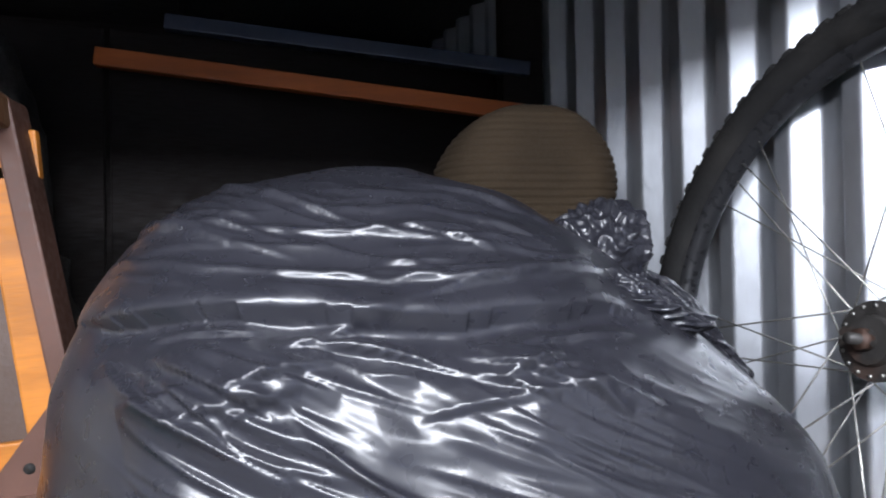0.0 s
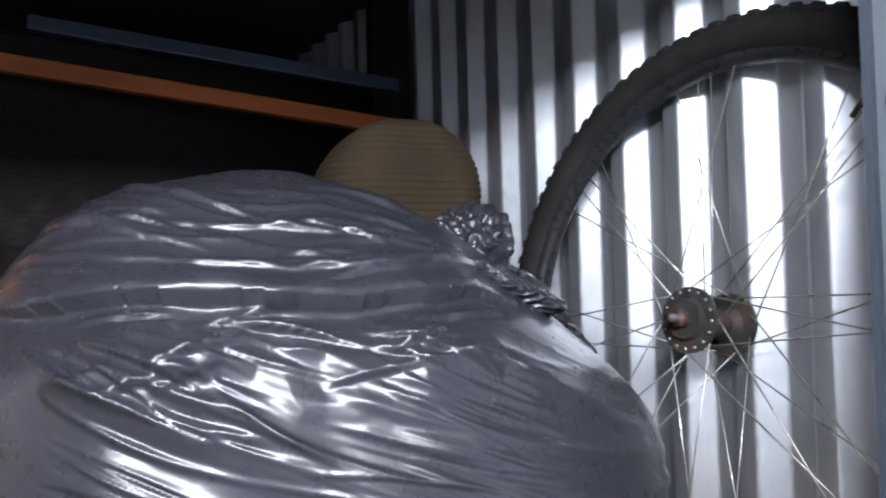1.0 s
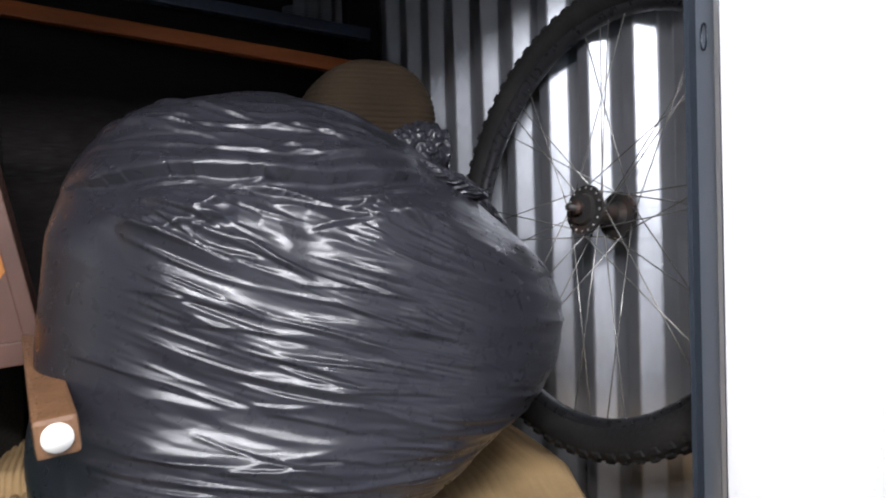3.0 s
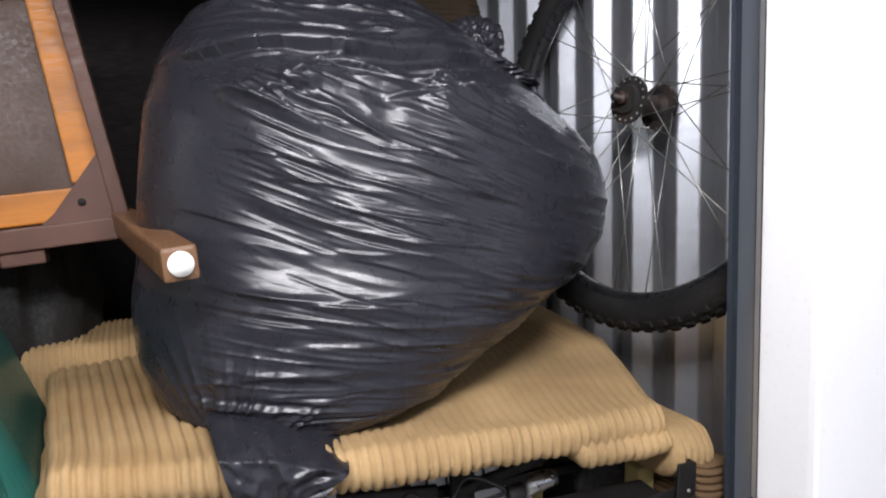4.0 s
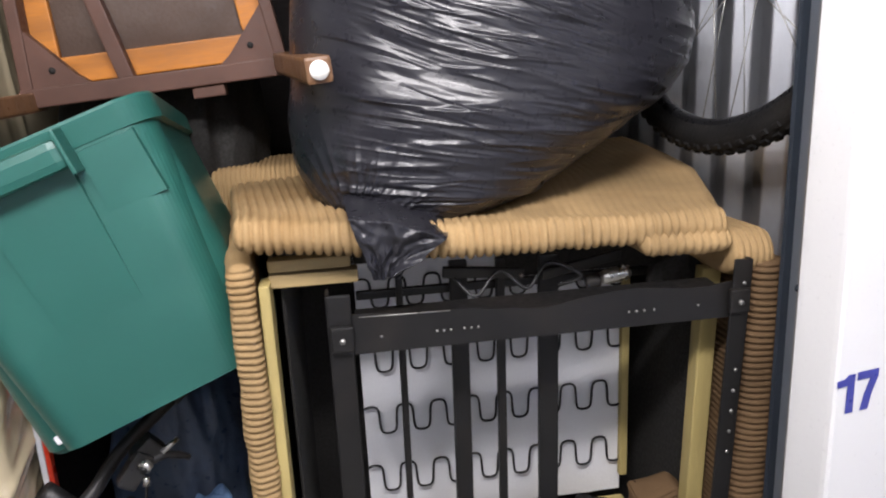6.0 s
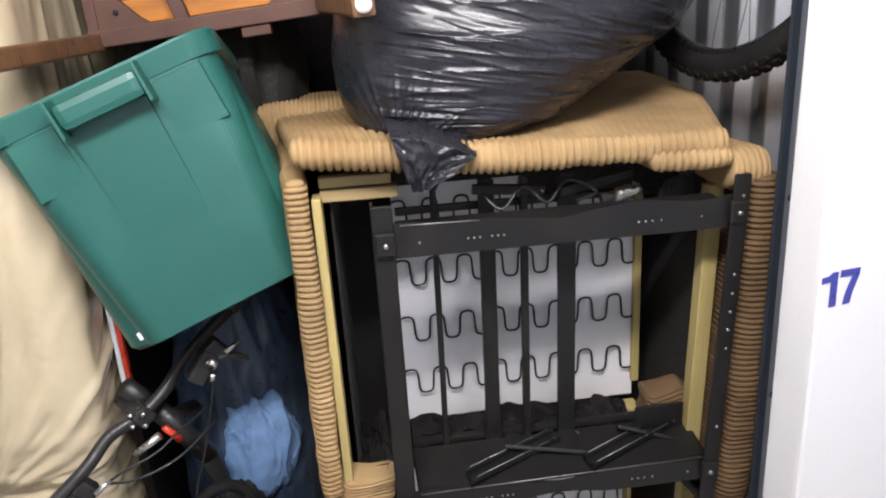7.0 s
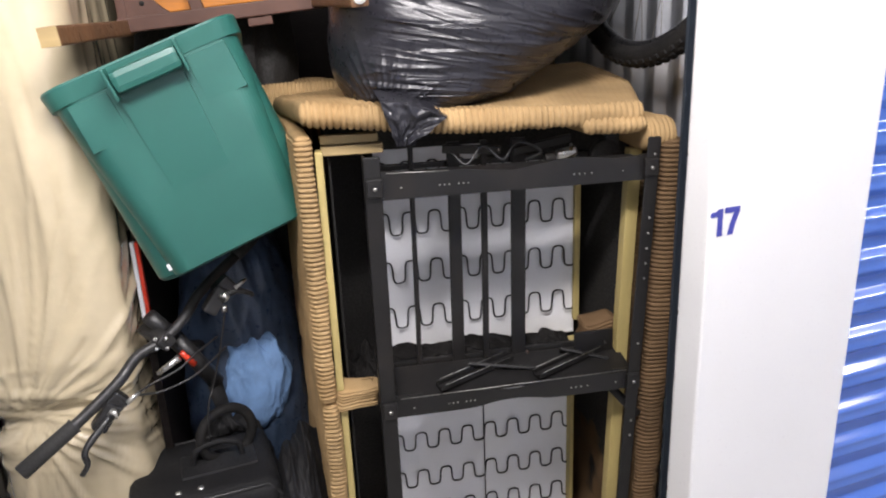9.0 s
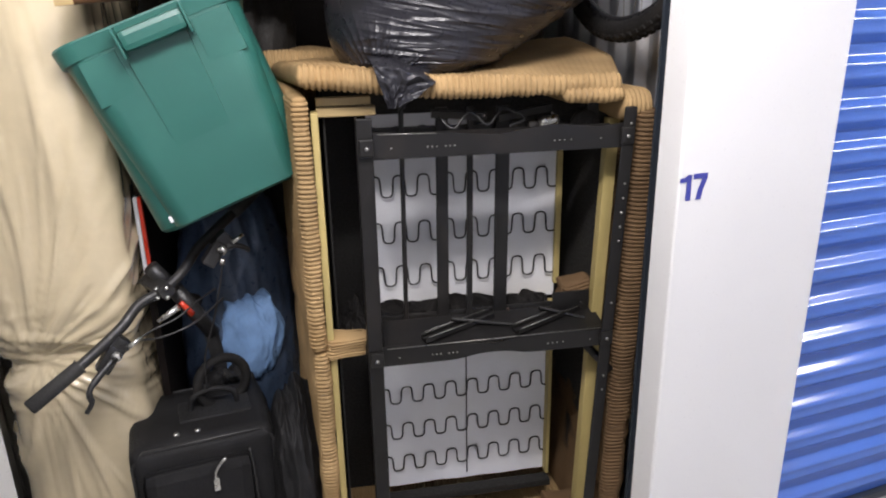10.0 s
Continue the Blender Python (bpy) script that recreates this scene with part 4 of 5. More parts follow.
# ---- green tote ----
def tote():
    s = thing("storage_tote", "green plastic storage tote with moulded handle, tilted against the wrapped mattress", "storage bin", pose(-0.458, 0.472, 1.180, -8, -20.5, 8))
    H, D = 0.44, 0.46
    w0, w1 = 0.197, 0.191
    def shell(k):
        """Half width and front depth at height share k."""
        return w0 + (w1 - w0) * k, 0.035 * (1 - k)
    levels = [(0.0, -0.016), (0.008, -0.006), (0.03, 0.0), (0.905, 0.0), (0.912, 0.012), (0.99, 0.015), (1.0, 0.013)]
    V, n = [], 0
    for k, grow in levels:
        hw, dy = shell(k)
        hw += grow
        y0, y1, c = -grow - 0.05 * k, D + grow, 0.058
        ring = []
        for cx, cy, a0 in ((hw - c, y1 - c, 0), (-hw + c, y1 - c, 90), (-hw + c, y0 + c, 180), (hw - c, y0 + c, 270)):
            for q in range(13):
                a = radians(a0 + 7.5 * q)
                ring.append((cx + c * math.cos(a), cy + c * math.sin(a), k * H))
        n = len(ring)
        V += ring
    F = grid_faces(n, len(levels)) + [tuple(reversed(range(n)))]
    # open rim turned back inside
    b = len(V)
    hw, _ = shell(1.0)
    V += [(x * 0.97, (y - D / 2) * 0.985 + D / 2, H - 0.002) for x, y, _ in V[(len(levels) - 1) * n:len(levels) * n]]
    V += [(x * 0.80, (y - D / 2) * 0.90 + D / 2, 0.01) for x, y, _ in V[b:b + n]]
    F += [((len(levels) - 1) * n + i, (len(levels) - 1) * n + (i + 1) % n, b + (i + 1) % n, b + i) for i in range(n)]
    F += [(b + i, b + (i + 1) % n, b + n + (i + 1) % n, b + n + i) for i in range(n)] + [tuple(b + n + i for i in range(n))]
    body = child(mesh_object("body", V, F, MAT["tote"], smooth=False), s)
    tilt = math.degrees(math.atan(0.05 / H))
    on_front = pose(0, -0.001, 0, tilt, 0, 0)
    # proud side bands and raised centre panel, grip
    def wedge(name, lo, hi, z0, z1, proud, label=""):
        bm = bmesh.new()
        e = 0.003
        pts = [(lo[0], 0.004, z0), (hi[0], 0.004, z0), (hi[1], 0.004, z1), (lo[1], 0.004, z1),
               (lo[0] + e, -proud, z0 + e), (hi[0] - e, -proud, z0 + e), (hi[1] - e, -proud, z1 - e), (lo[1] + e, -proud, z1 - e)]
        vs = [bm.verts.new(on_front @ Vector(p)) for p in pts]
        for f in ((4, 5, 6, 7), (0, 4, 7, 3), (1, 2, 6, 5), (0, 1, 5, 4), (3, 7, 6, 2)):
            bm.faces.new([vs[i] for i in f])
        return part(name, bm, MAT["tote"], s, label)

    wedge("front_panel", (-0.064, -0.074), (0.058, 0.068), 0.022, 0.398, 0.020, "raised centre panel")
    wedge("side_band", (-0.167, -0.165), (-0.080, -0.082), 0.300, 0.402, 0.014)
    wedge("side_band", (0.075, 0.077), (0.167, 0.165), 0.300, 0.402, 0.014)
    block("grip", -0.064, 0.074, -0.060, -0.012, 0.384, 0.428, MAT["tote"], s, "moulded grip", bevel=0.013, m=on_front)
    block("grip_end", -0.070, -0.064, -0.065, -0.004, 0.374, 0.438, MAT["tote"], s, bevel=0.002, m=on_front)
    block("grip_end", 0.073, 0.079, -0.065, -0.004, 0.374, 0.438, MAT["tote"], s, bevel=0.002, m=on_front)
    block("scuff", -0.160, -0.140, -0.003, 0.001, 0.024, 0.038, MAT["deck"], s, "pale scuff mark", bevel=0.0005, m=on_front)


tote()


# ---- wrapped mattress ----
def mattress():
    s = thing("mattress", "cream mattress in clear wrinkled plastic film, standing on edge", "mattress", pose(0, 0, 0, 0, 0, 0))
    x0, x1, y0, y1, H = -1.09, -0.757, 0.52, 2.2, 1.93
    o = np.array(rounded(x0, x1, y0, y1, 0.075, seg=10))
    # finer round the front end
    fine = []
    for i in range(len(o)):
        p, q = o[i], o[(i + 1) % len(o)]
        k = max(1, int(np.linalg.norm(q - p) / (0.006 if min(p[1], q[1]) < 0.9 else 0.05)))
        fine += [p + (q - p) * j / k for j in range(k)]
    o = np.array(fine)
    nu, nv = len(o), 420
    z = np.linspace(0.0, H, nv)
    arc = np.cumsum(np.linalg.norm(o - np.roll(o, 1, 0), axis=1))
    Ag, Zg = np.meshgrid(arc, z)
    P = np.stack([np.repeat(o[None, :, 0], nv, 0), np.repeat(o[None, :, 1], nv, 0), Zg], 2)
    X, Y = P[..., 0], P[..., 1]
    d = 0.022 * noise2(X * 3 + Y * 2 + 4, Zg * 2.0 + 1) + 0.003 * noise2(X * 9 + Y * 8, Zg * 1.5)
    d -= 0.030 * np.exp(-((Zg - 0.80 - 0.1 * (X + 0.9)) / 0.035) ** 2) * np.clip((-0.76 - X) * 8, 0, 1)
    tent = lambda p, q_, k: 1 - np.clip(np.abs(noise2(p, q_)) * k, 0, 1)
    S = X + Y                                   # runs round the front corner
    pinch = np.exp(-((Zg - 0.80) / 0.13) ** 2)
    d += pinch * 0.007 * tent(Zg * 15 + S * 2, S * 2.2 + 1, 4)
    cx = S + 0.47
    rad = np.hypot(Zg - 0.80, cx) + 0.02
    ang = np.arctan2(Zg - 0.80, cx)
    d += window(rad, 0.05, 0.75, 0.05) * (0.011 * tent(ang * 3.2 + 2.3, rad * 1.1 + 4, 6) + 0.004 * tent(ang * 8 + 1.1, rad * 2 + 2, 6))
    d += 0.0042 * tent(S * 6 + 1.7, Zg * 0.8 + S + 2, 6) + 0.002 * tent(S * 13 + Zg * 0.7, Zg * 1.5 + 7, 6)
    top = np.clip((Zg - H + 0.08) / 0.08, 0, 1)
    d -= 0.06 * top ** 2
    P = displaced(P, d)
    V = P.reshape(-1, 3)
    V[:, 2] = np.maximum(V[:, 2], 0)
    F = grid_faces(nu, nv) + [tuple(reversed(range(nu))), tuple(range((nv - 1) * nu, nv * nu))]
    child(mesh_object("wrapped_body", V, F, MAT["film"]), s)


mattress()


# ---- dining chair, lying on its back with the underside to the corridor ----
def chair():
    s = thing("dining_chair", "brown wooden dining chair tipped over, its seat underside and feet showing", "chair", pose(-0.487, 0.845, 1.655, 0, -5, 0))
    mt = MAT["brownmetal"]
    block("front_rail", -0.235, 0.255, -0.028, 0.028, 0.0, 0.034, mt, s)
    block("side_rail", -0.011, 0.011, -0.026, 0.026, 0.0, 0.44, mt, s, m=pose(0.240, 0, 0.02, 0, -6, 0))
    block("side_rail", -0.011, 0.011, -0.026, 0.026, 0.0, 0.44, mt, s, m=pose(-0.222, 0, 0.02, 0, 4, 0))
    block("back_rail", -0.195, 0.20, -0.026, 0.026, 0.43, 0.46, mt, s)
    for x, sx in ((0.232, -1), (-0.215, 1)):
        bm = bmesh.new()
        vs = [bm.verts.new((x + sx * a, y, b)) for y in (-0.022, 0.0) for a, b in ((0, 0.034), (0.105, 0.034), (0.085, 0.05), (0.004, 0.145))]
        for f in ((0, 1, 2, 3), (7, 6, 5, 4), (0, 4, 5, 1), (1, 5, 6, 2), (2, 6, 7, 3), (3, 7, 4, 0)):
            bm.faces.new([vs[i] for i in f])
        blk = part("corner_block", bm, mt, s)
        bar("screw_hole", [(x + sx * 0.045, -0.0215, 0.062), (x + sx * 0.045, -0.0235, 0.062)], 0.006, MAT["void"], blk, segs=12)
    # legs that reach towards the corridor, each with a glide
    for x, z, ex, ez in ((0.236, 0.026, 0.312, -0.004), (-0.225, 0.012, -0.250, -0.004), (0.185, 0.44, 0.20, 0.47), (-0.185, 0.44, -0.20, 0.47)):
        a, b = Vector((x, 0.02, z)), Vector((ex, -0.475, ez))
        ln = (b - a).length
        leg = block("leg", -0.018, 0.018, -0.018, 0.018, 0, ln, MAT["legwood"], s, "square brown wooden leg", bevel=0.005, m=Matrix.Translation(a) @ (b - a).to_track_quat("Z", "Y").to_matrix().to_4x4())
        if ex < 0:
            block("leg_end", -0.0175, 0.0175, -0.0175, 0.0175, ln, ln + 0.002, MAT["ply"], leg, "bare sawn wood end", bevel=0.0005, m=Matrix.Translation(a) @ (b - a).to_track_quat("Z", "Y").to_matrix().to_4x4())
            continue
        bar("glide", [b - (b - a).normalized() * 0.002, b + (b - a).normalized() * 0.004], 0.0128, MAT["foot"], leg, "white round plastic glide", segs=24)
    block("brace", -0.014, 0.014, -0.022, 0.006, 0.03, 0.44, mt, s, m=pose(-0.040, 0, 0, 0, -11, 0))
    # seat board of orange plywood round a padded brown cover
    for args in ((-0.215, 0.228, 0.036, 0.085), (-0.20, 0.215, 0.375, 0.43)):
        block("seat_board", args[0], args[1], 0.012, 0.026, args[2], args[3], MAT["orange"], s, "orange stained plywood edge")
    block("seat_board", -0.215, -0.165, 0.012, 0.026, 0.08, 0.38, MAT["orange"], s, "orange stained plywood edge", m=pose(0, 0, 0, 0, 1.5, 0))
    block("seat_board", 0.170, 0.222, 0.012, 0.026, 0.08, 0.38, MAT["orange"], s, "orange stained plywood edge", m=pose(0.01, 0, 0, 0, -4, 0))
    nu, nv = 30, 26
    U, W = np.meshgrid(np.linspace(-1, 1, nu), np.linspace(-1, 1, nv))
    bulge = (1 - np.abs(U) ** 4) * (1 - np.abs(W) ** 4)
    V = np.stack([U * 0.19 + 0.003, 0.034 - 0.022 * bulge + 0.004 * noise2(U * 3, W * 3), 0.225 + W * 0.165], 2).reshape(-1, 3)
    F = grid_faces(nu, nv, False)
    V = np.concatenate([V, V * np.array([1, 0, 1]) + np.array([0, 0.06, 0])])
    child(mesh_object("seat_pad", V, F + [tuple(reversed([i + nu * nv for i in f])) for f in F], MAT["vinyl"]), s, "brown padded seat cover")
    block("tab", 0.065, 0.125, -0.02, 0.02, -0.022, 0.0, MAT["brownmetal"], s)


chair()


# ---- between mattress and loveseat ----
def lump(name, centre, size, mat, label, category, amp=0.12, freq=2.4, seed=0.0, flat=None, fine=0.03, res=(160, 100)):
    n1, n2 = res
    A, Bt = np.meshgrid(np.linspace(0, 2 * np.pi, n1, endpoint=False), np.linspace(-1.53, 1.53, n2))
    D = np.stack([np.cos(Bt) * np.cos(A), np.cos(Bt) * np.sin(A), np.sin(Bt)], 2)
    D = np.sign(D) * np.abs(D) ** 0.85
    p, q = D[..., 0] + 0.4 * D[..., 1], D[..., 2] + 0.3 * D[..., 1]
    tent = lambda x_, y_, k: 1 - np.clip(np.abs(noise2(x_, y_)) * k, 0, 1)
    f = 1 + amp * noise2(p * freq * 0.7 + seed + 0.37, q * freq * 0.6 + 0.21) + amp * 0.35 * tent(p * freq * 1.1 + seed, q * freq * 0.7 + seed + 0.4, 3)
    f = f + fine * (tent(p * 3.6 + q * 1.5 + seed + 0.3, q * 2.6 - p + 0.7, 3) + 0.5 * tent(p * 7 - q * 3 + seed, q * 5 + 0.2, 3))
    Q = (D * f[..., None] * np.array(size)).reshape(-1, 3) + np.array(centre)
    if flat is not None:
        Q[:, 2] = np.maximum(Q[:, 2], flat)
    F = grid_faces(n1, n2) + [tuple(reversed(range(n1))), tuple(range((n2 - 1) * n1, n2 * n1))]
    ob = mesh_object(name, Q, F, mat)
    return tagged(ob, label, category) if category else ob


bluebag = thing("laundry_bag", "dark blue plastic sack stuffed with clothes under the green tote", "sack")
child(lump("sack", (-0.555, 0.98, 0.62), (0.175, 0.20, 0.52), MAT["blueplastic"], "", "", 0.08, 2.0, 3.0, flat=0.0, fine=0.025), bluebag)
child(lump("cloth", (-0.512, 0.795, 0.690), (0.084, 0.040, 0.128), MAT["denim"], "", "", 0.42, 1.2, 6.3, fine=0.045), bluebag, "light blue crumpled cloth showing through")
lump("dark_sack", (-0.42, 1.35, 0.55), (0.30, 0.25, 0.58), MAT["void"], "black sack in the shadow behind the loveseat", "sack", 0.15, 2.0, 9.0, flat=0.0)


def bicycle():
    s = thing("bicycle", "black bicycle with riser handlebar, grips and brake levers", "bicycle")
    E0, E1 = Vector((-0.934, 0.318, 0.787)), Vector((-0.50, 0.70, 1.10))
    G0 = Vector((-0.845, 0.395, 0.838))
    C = Vector((-0.672, 0.535, 0.955))
    line = smooth_line([E0, G0, Vector((-0.765, 0.455, 0.895)), Vector((-0.725, 0.50, 0.935)), C, Vector((-0.63, 0.575, 0.985)), Vector((-0.588, 0.625, 1.035)), E1], 6)
    bar("handlebar", line, 0.0125, MAT["black"], s, "glossy black riser handlebar", segs=14)
    g = bar("grip", [E0 - (G0 - E0) * 0.02, E0, E0.lerp(G0, 0.97), G0], [0.014, 0.0175, 0.0168, 0.0195], MAT["grip"], s, "black rubber grip", segs=18)
    bar("grip", [E1 - (E1 - Vector((-0.588, 0.625, 1.035))) * 0.1, E1, E1 + Vector((0.08, 0.09, 0.06))], 0.0165, MAT["grip"], s, "black rubber grip", segs=16)
    for piv, tip, bend in ((Vector((-0.773, 0.435, 0.840)), Vector((-0.839, 0.362, 0.735)), Vector((-0.825, 0.375, 0.790))),
                           (Vector((-0.528, 0.56, 1.040)), Vector((-0.47, 0.60, 1.02)), Vector((-0.50, 0.57, 1.045)))):
        b = bar("brake_lever", smooth_line([piv + Vector((0.02, 0.01, 0.012)), piv, bend, tip.lerp(bend, 0.4) + Vector((0.008, 0, 0)), tip], 5), [0.009] * 5 + [0.0085] * 5 + [0.007] * 5 + [0.006] * 6, MAT["black"], s, "black brake lever", segs=10)
        bar("pivot", [piv + Vector((0.004, -0.012, 0.004)), piv + Vector((0.0, -0.022, 0.0))], 0.0115, MAT["alu"], b, "silver pivot bolt", segs=18)
        bar("pivot_cap", [piv + Vector((0.0, -0.021, 0.0)), piv + Vector((0.0, -0.025, -0.001))], 0.0065, MAT["black"], b, segs=14)
        block("clamp", -0.024, 0.024, -0.017, 0.017, -0.020, 0.020, MAT["black"], b, bevel=0.005, m=Matrix.Translation(piv + Vector((0.0, 0.012, 0.016))) @ pose(0, 0, 0, 0, -38, 20))
        block("shift_pod", -0.034, 0.034, -0.016, 0.016, -0.020, 0.014, MAT["black"], b, bevel=0.006, m=Matrix.Translation(piv + Vector((-0.022, -0.003, -0.006))) @ pose(0, 0, 0, 0, -52, 20))
        bar("adjuster", [piv + Vector((0.026, 0.004, 0.014)), piv + Vector((0.052, 0.018, 0.030))], [0.006, 0.004], MAT["alu"], b, segs=10)
    stem = block("stem", -0.018, 0.018, -0.02, 0.095, -0.018, 0.018, MAT["black"], s, "black stem with silver bolts", bevel=0.005, m=Matrix.Translation(C) @ pose(0, 0, 0, 0, -35, 35))
    for dx, dz in ((-0.012, 0.012), (0.012, 0.012), (-0.012, -0.012), (0.012, -0.012)):
        q = C + Vector((dx, -0.018, dz))
        bar("bolt", [q, q + Vector((0, -0.009, 0))], 0.0048, MAT["alu"], stem, segs=10)
    head0, head1 = C + Vector((0.012, 0.055, -0.02)), C + Vector((0.085, 0.10, -0.17))
    bar("spacer", [C + Vector((-0.03, 0.03, 0.05)), head0], 0.019, MAT["black"], s, segs=16)
    bar("head_tube", [head0, head1], 0.021, MAT["black"], s, "black head tube", segs=18)
    bar("lower_cup", [C + Vector((0.030, 0.02, -0.045)), C + Vector((0.052, 0.035, -0.085))], [0.006, 0.008], MAT["red"], s, "red anodised cup", segs=16)
    bar("frame_tube", [head0.lerp(head1, 0.2), Vector((-0.66, 1.25, 0.62))], 0.017, MAT["black"], s, "black frame tube", segs=14)
    bar("frame_tube", [head0.lerp(head1, 0.9), Vector((-0.62, 1.15, 0.10)), Vector((-0.62, 1.2, 0.0))], 0.019, MAT["black"], s, "black frame tube", segs=14)
    cables = (((-0.725, 0.452, 0.868), (-0.69, 0.46, 0.885), (-0.64, 0.48, 0.90), (-0.60, 0.52, 0.92), (-0.56, 0.58, 0.93)),
              ((-0.728, 0.455, 0.862), (-0.67, 0.45, 0.868), (-0.60, 0.48, 0.885), (-0.54, 0.56, 0.91)),
              ((-0.528, 0.55, 1.015), (-0.545, 0.55, 0.94), (-0.57, 0.55, 0.85), (-0.60, 0.55, 0.76), (-0.61, 0.56, 0.66)))
    for c in cables:
        bar("cable", smooth_line(c, 6), 0.0026, MAT["black"], s, segs=6)
    bar("cable_clip", [(-0.528, 0.545, 1.02), (-0.53, 0.545, 1.005)], 0.006, MAT["alu"], s, segs=8)
    bar("quick_release", [C + Vector((0.03, -0.01, -0.045)), C + Vector((-0.02, -0.02, -0.075))], [0.009, 0.006], MAT["alu"], s, segs=10)


bicycle()


def suitcase():
    s = thing("suitcase", "black nylon upright suitcase with a silver zip pull and grab handle", "suitcase", pose(-0.557, 0.42, 0, 0, 0, 12))
    bm = box(bmesh.new(), -0.225, 0.125, 0.0, 0.30, 0.02, 0.60, 0.045, 5)
    part("body", bm, MAT["nylon"], s, "", True)
    block("pocket", -0.200, 0.060, -0.022, 0.02, 0.06, 0.545, MAT["nylon"], s, "bulging front pocket", bevel=0.03)
    bar("piping", [(x, 0.012, z_) for x, z_ in [(-0.218, 0.06), (-0.218, 0.56), (-0.19, 0.593), (0.09, 0.593), (0.118, 0.56), (0.118, 0.06)]], 0.005, MAT["black"], s, segs=8)
    bar("piping", [(x, 0.288, z_) for x, z_ in [(-0.218, 0.06), (-0.218, 0.56), (-0.19, 0.593), (0.09, 0.593), (0.118, 0.56), (0.118, 0.06)]], 0.005, MAT["black"], s, segs=8)
    pull = bar("zip_pull", smooth_line([(-0.005, -0.028, 0.555), (-0.025, -0.030, 0.535), (-0.034, -0.030, 0.515), (-0.032, -0.030, 0.50)], 4), 0.0035, MAT["alu"], s, "silver zip pull", segs=8)
    block("zip_tab", -0.040, -0.026, -0.034, -0.029, 0.470, 0.505, MAT["alu"], pull, bevel=0.002)
    bar("zip_track", smooth_line([(0.055, -0.016, 0.56), (0.062, -0.018, 0.45), (0.062, -0.018, 0.10)], 6), 0.004, MAT["black"], s, segs=6)
    bar("grab_handle", smooth_line([(-0.07, 0.15, 0.595), (-0.06, 0.15, 0.64), (-0.01, 0.15, 0.655), (0.04, 0.15, 0.64), (0.05, 0.15, 0.595)], 6), 0.0075, MAT["nylon"], s, "padded grab handle", segs=10)
    block("handle_base", -0.10, 0.08, 0.10, 0.20, 0.592, 0.606, MAT["black"], s, bevel=0.005)
    for x in (-0.11, -0.06):
        bar("rivet", [(x, 0.05, 0.598), (x, 0.05, 0.604)], 0.007, MAT["alu"], s, segs=10)
    return s


suitcase()

# a small tyre and a draped black jacket by the suitcase
hoop = mesh_object("rubber_hoop", *tube([(0, 0.068 * math.cos(a), 0.068 * math.sin(a)) for a in np.linspace(0, 6.2832, 49)[:-1]], 0.013, 12, True), MAT["tyre"])
hoop.matrix_world = pose(-0.575, 0.60, 0.655, 0, 0, -60)
tagged(hoop, "small black rubber hoop leaning behind the suitcase", "hoop")
lump("jacket", (-0.395, 0.56, 0.30), (0.075, 0.17, 0.33), MAT["nylon"], "crumpled black jacket between suitcase and loveseat", "jacket", 0.2, 1.6, 12.0, flat=0.0, fine=0.03)
lump("rucksack", (-0.60, 0.74, 0.30), (0.13, 0.10, 0.30), MAT["nylon"], "slumped black rucksack behind the suitcase", "rucksack", 0.16, 2.2, 17.0, flat=0.0, fine=0.06)
board = thing("board", "dark board with a red and white edge beside the mattress", "board")
block("panel", -0.742, -0.728, 0.672, 1.5, 0.0, 1.16, MAT["darkwood"], board)
block("edge_strip", -0.742, -0.722, 0.656, 0.671, 0.0, 0.925, MAT["darkwood"], board, "bare dark edge", bevel=0.002)
block("edge_strip", -0.742, -0.732, 0.655, 0.671, 0.928, 1.16, MAT["deck"], board, "white edge strip", bevel=0.002)
block("edge_strip", -0.731, -0.722, 0.655, 0.671, 0.928, 1.16, MAT["red"], board, "red edge strip", bevel=0.002)

# ---- the dark back of the unit ----
def dome(V):
    V = V.copy()
    k = np.sqrt(np.clip(1 - (np.clip(V[..., 0] - 0.555, 0, 1) / 0.125) ** 2, 0.05, 1))
    for ax, c in ((1, 0.30), (2, 0.075)):
        V[..., ax] = c + (V[..., ax] - c) * k
    V[..., 1] += 0.04 * np.clip(V[..., 0] - 0.40, 0, 1)
    return V


cushion = corduroy("sofa_cushion", 0.675, rounded(0.160, 0.408, 0.0, 0.15, 0.06, seg=8), MAT["cord_shaded"], m=pose(0, 0.90, 1.49) @ UP, height=0.0035, wobble=0.012, seed=21, bend=dome)
tagged(cushion, "brown corduroy sofa cushion behind the black bag, coloured dark for shade", "cushion")
# wardrobe shape added for the darkness under the rail, its shade in the colour
cab = thing("wardrobe", "near-black wardrobe shape added to fill the shaded back of the unit", "wardrobe", B)
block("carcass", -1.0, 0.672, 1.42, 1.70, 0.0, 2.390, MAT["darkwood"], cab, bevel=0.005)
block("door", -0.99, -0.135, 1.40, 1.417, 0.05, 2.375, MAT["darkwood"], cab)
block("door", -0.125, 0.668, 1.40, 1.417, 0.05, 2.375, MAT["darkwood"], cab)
rail = block("bed_rail", -0.375, 0.40, -0.014, 0.014, -0.021, 0.010, MAT["bedwood"], m=pose(0, 1.30, 2.272, 0, 6.2, 0))
tagged(rail, "orange stained wooden bed rail lying across the pile", "bed rail")
# added blocker: covers the back wall where only darkness shows
tall = thing("cupboard", "tall near-black cupboard added to hide the back wall in darkness", "cupboard", B)
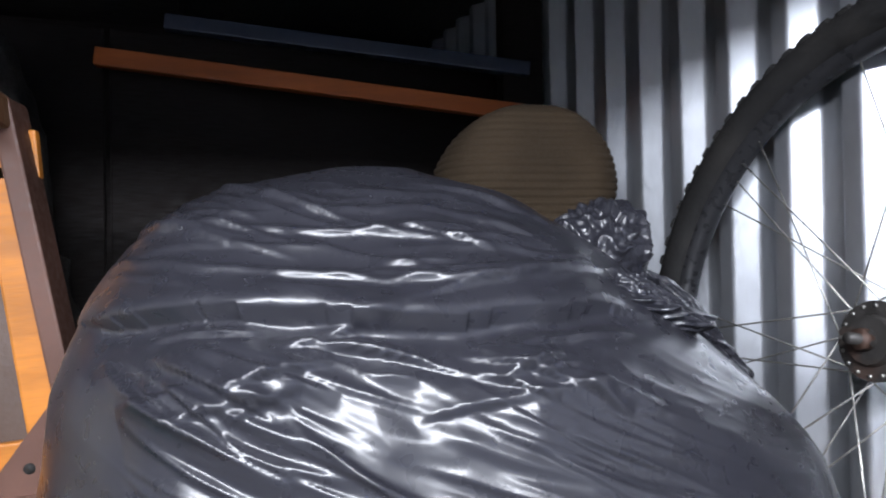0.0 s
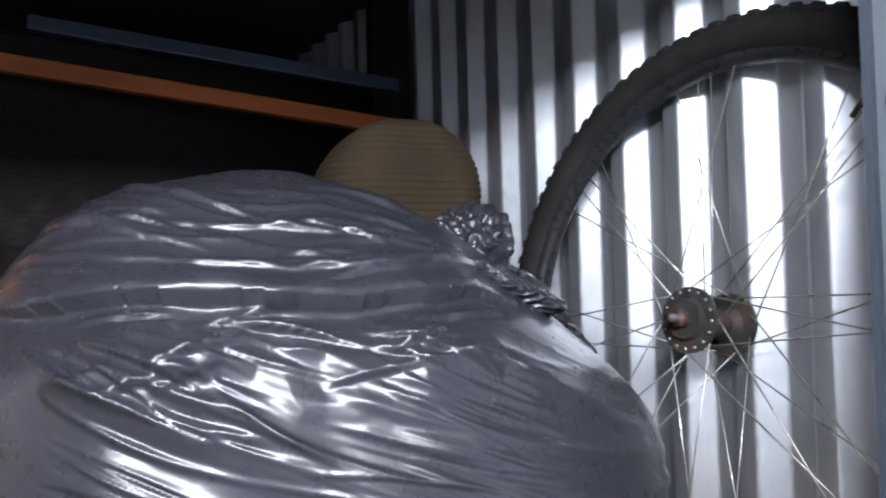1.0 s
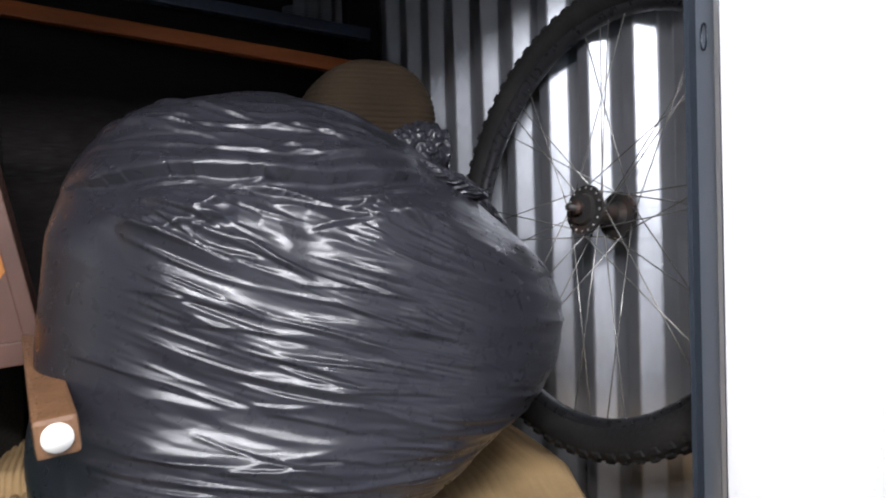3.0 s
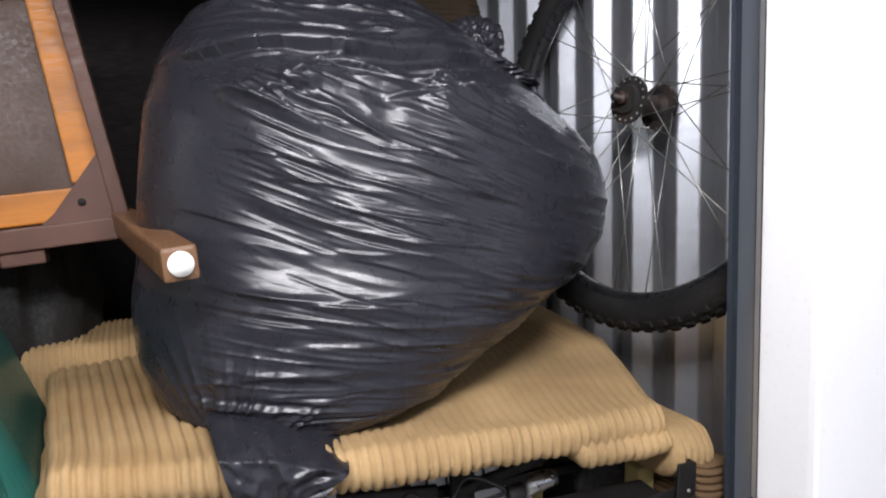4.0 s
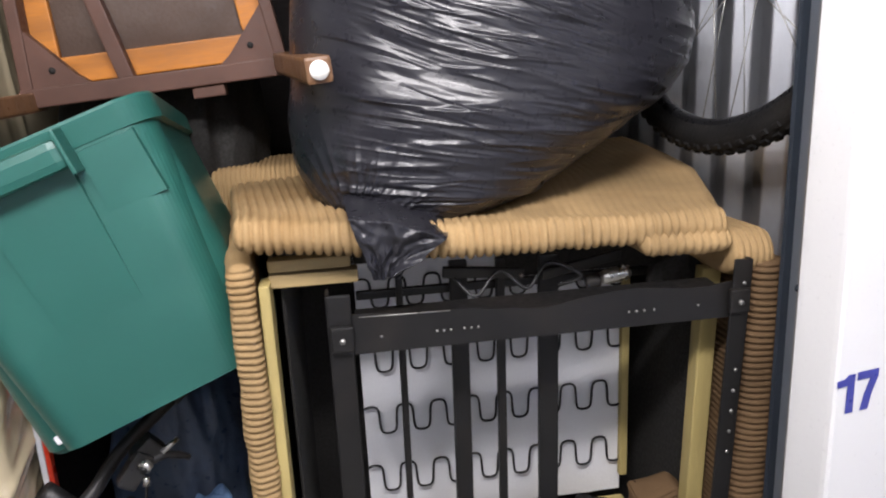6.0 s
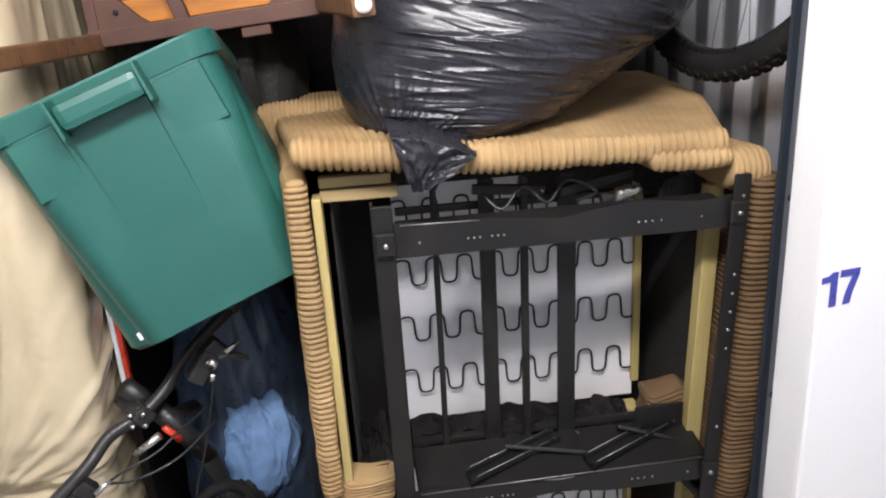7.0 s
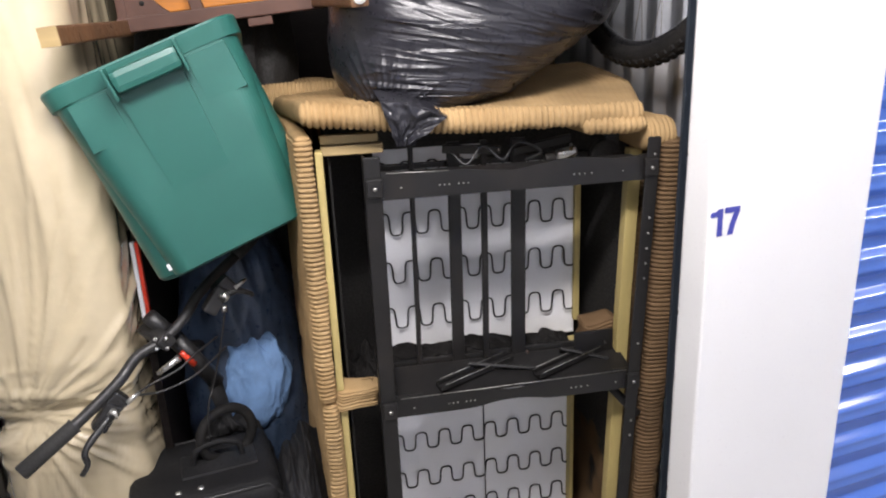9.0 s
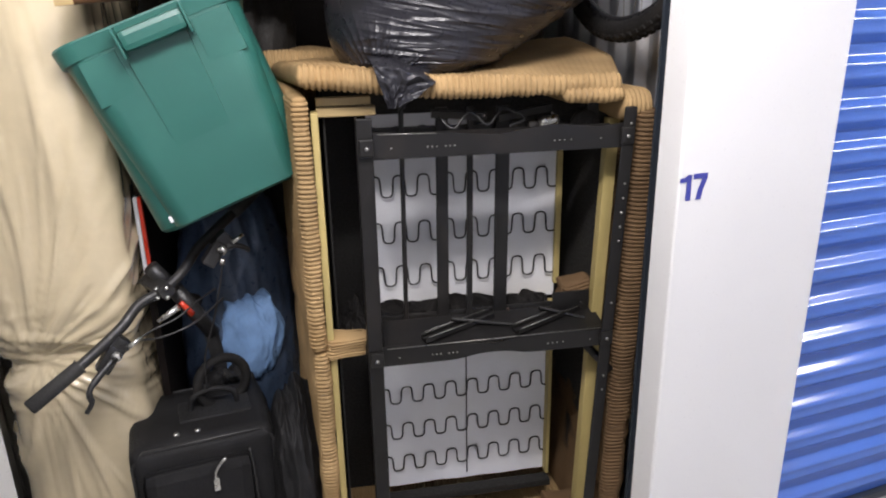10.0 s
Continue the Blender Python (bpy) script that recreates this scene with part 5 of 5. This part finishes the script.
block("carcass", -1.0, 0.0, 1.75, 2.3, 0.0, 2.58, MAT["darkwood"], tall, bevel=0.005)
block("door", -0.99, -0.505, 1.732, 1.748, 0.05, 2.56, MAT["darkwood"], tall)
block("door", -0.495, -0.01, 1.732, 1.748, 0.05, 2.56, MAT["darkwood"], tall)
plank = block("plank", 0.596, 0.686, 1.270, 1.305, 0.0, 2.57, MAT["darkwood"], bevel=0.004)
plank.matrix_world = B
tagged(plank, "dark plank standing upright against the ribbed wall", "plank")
rail2 = block("shelf_board", -0.27, 0.42, -0.02, 0.010, -0.016, 0.012, MAT["darkblue"], m=pose(0, 1.36, 2.365, 0, 5.5, 0))
tagged(rail2, "dark blue board on edge behind the bed rail", "shelf board")
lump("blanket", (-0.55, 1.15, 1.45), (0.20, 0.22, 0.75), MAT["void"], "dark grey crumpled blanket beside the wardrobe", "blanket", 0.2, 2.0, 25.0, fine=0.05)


# ---- the number on the pilaster ----
def digit(name, outline, label):
    """A vinyl digit cut to an outline in (u, z), 1 mm thick."""
    bm = bmesh.new()
    front = [bm.verts.new((u, FACE - 0.0016, z)) for u, z in outline]
    back = [bm.verts.new((u, FACE - 0.0004, z)) for u, z in outline]
    bm.faces.new(front)
    for i in range(len(outline)):
        k = (i + 1) % len(outline)
        bm.faces.new((front[k], front[i], back[i], back[k]))
    bmesh.ops.triangulate(bm, faces=[f for f in bm.faces if len(f.verts) > 4])
    return part(name, bm, MAT["inkblue"], unit_number, label)


unit_number = thing("unit_number", "blue adhesive unit number 17 on the white pilaster", "number sticker", B)
digit("digit_one", [(0.5167, 1.1929), (0.5294, 1.1929), (0.5284, 1.2492), (0.5182, 1.2492), (0.5114, 1.2439), (0.4988, 1.2429), (0.4988, 1.2332), (0.5167, 1.2342)], "blue digit 1")
digit("digit_seven", [(0.5430, 1.1929), (0.5561, 1.1929), (0.5604, 1.2143), (0.5702, 1.2395), (0.5702, 1.2502), (0.5337, 1.2502), (0.5337, 1.2390), (0.5570, 1.2390), (0.5478, 1.2153)], "blue digit 7")
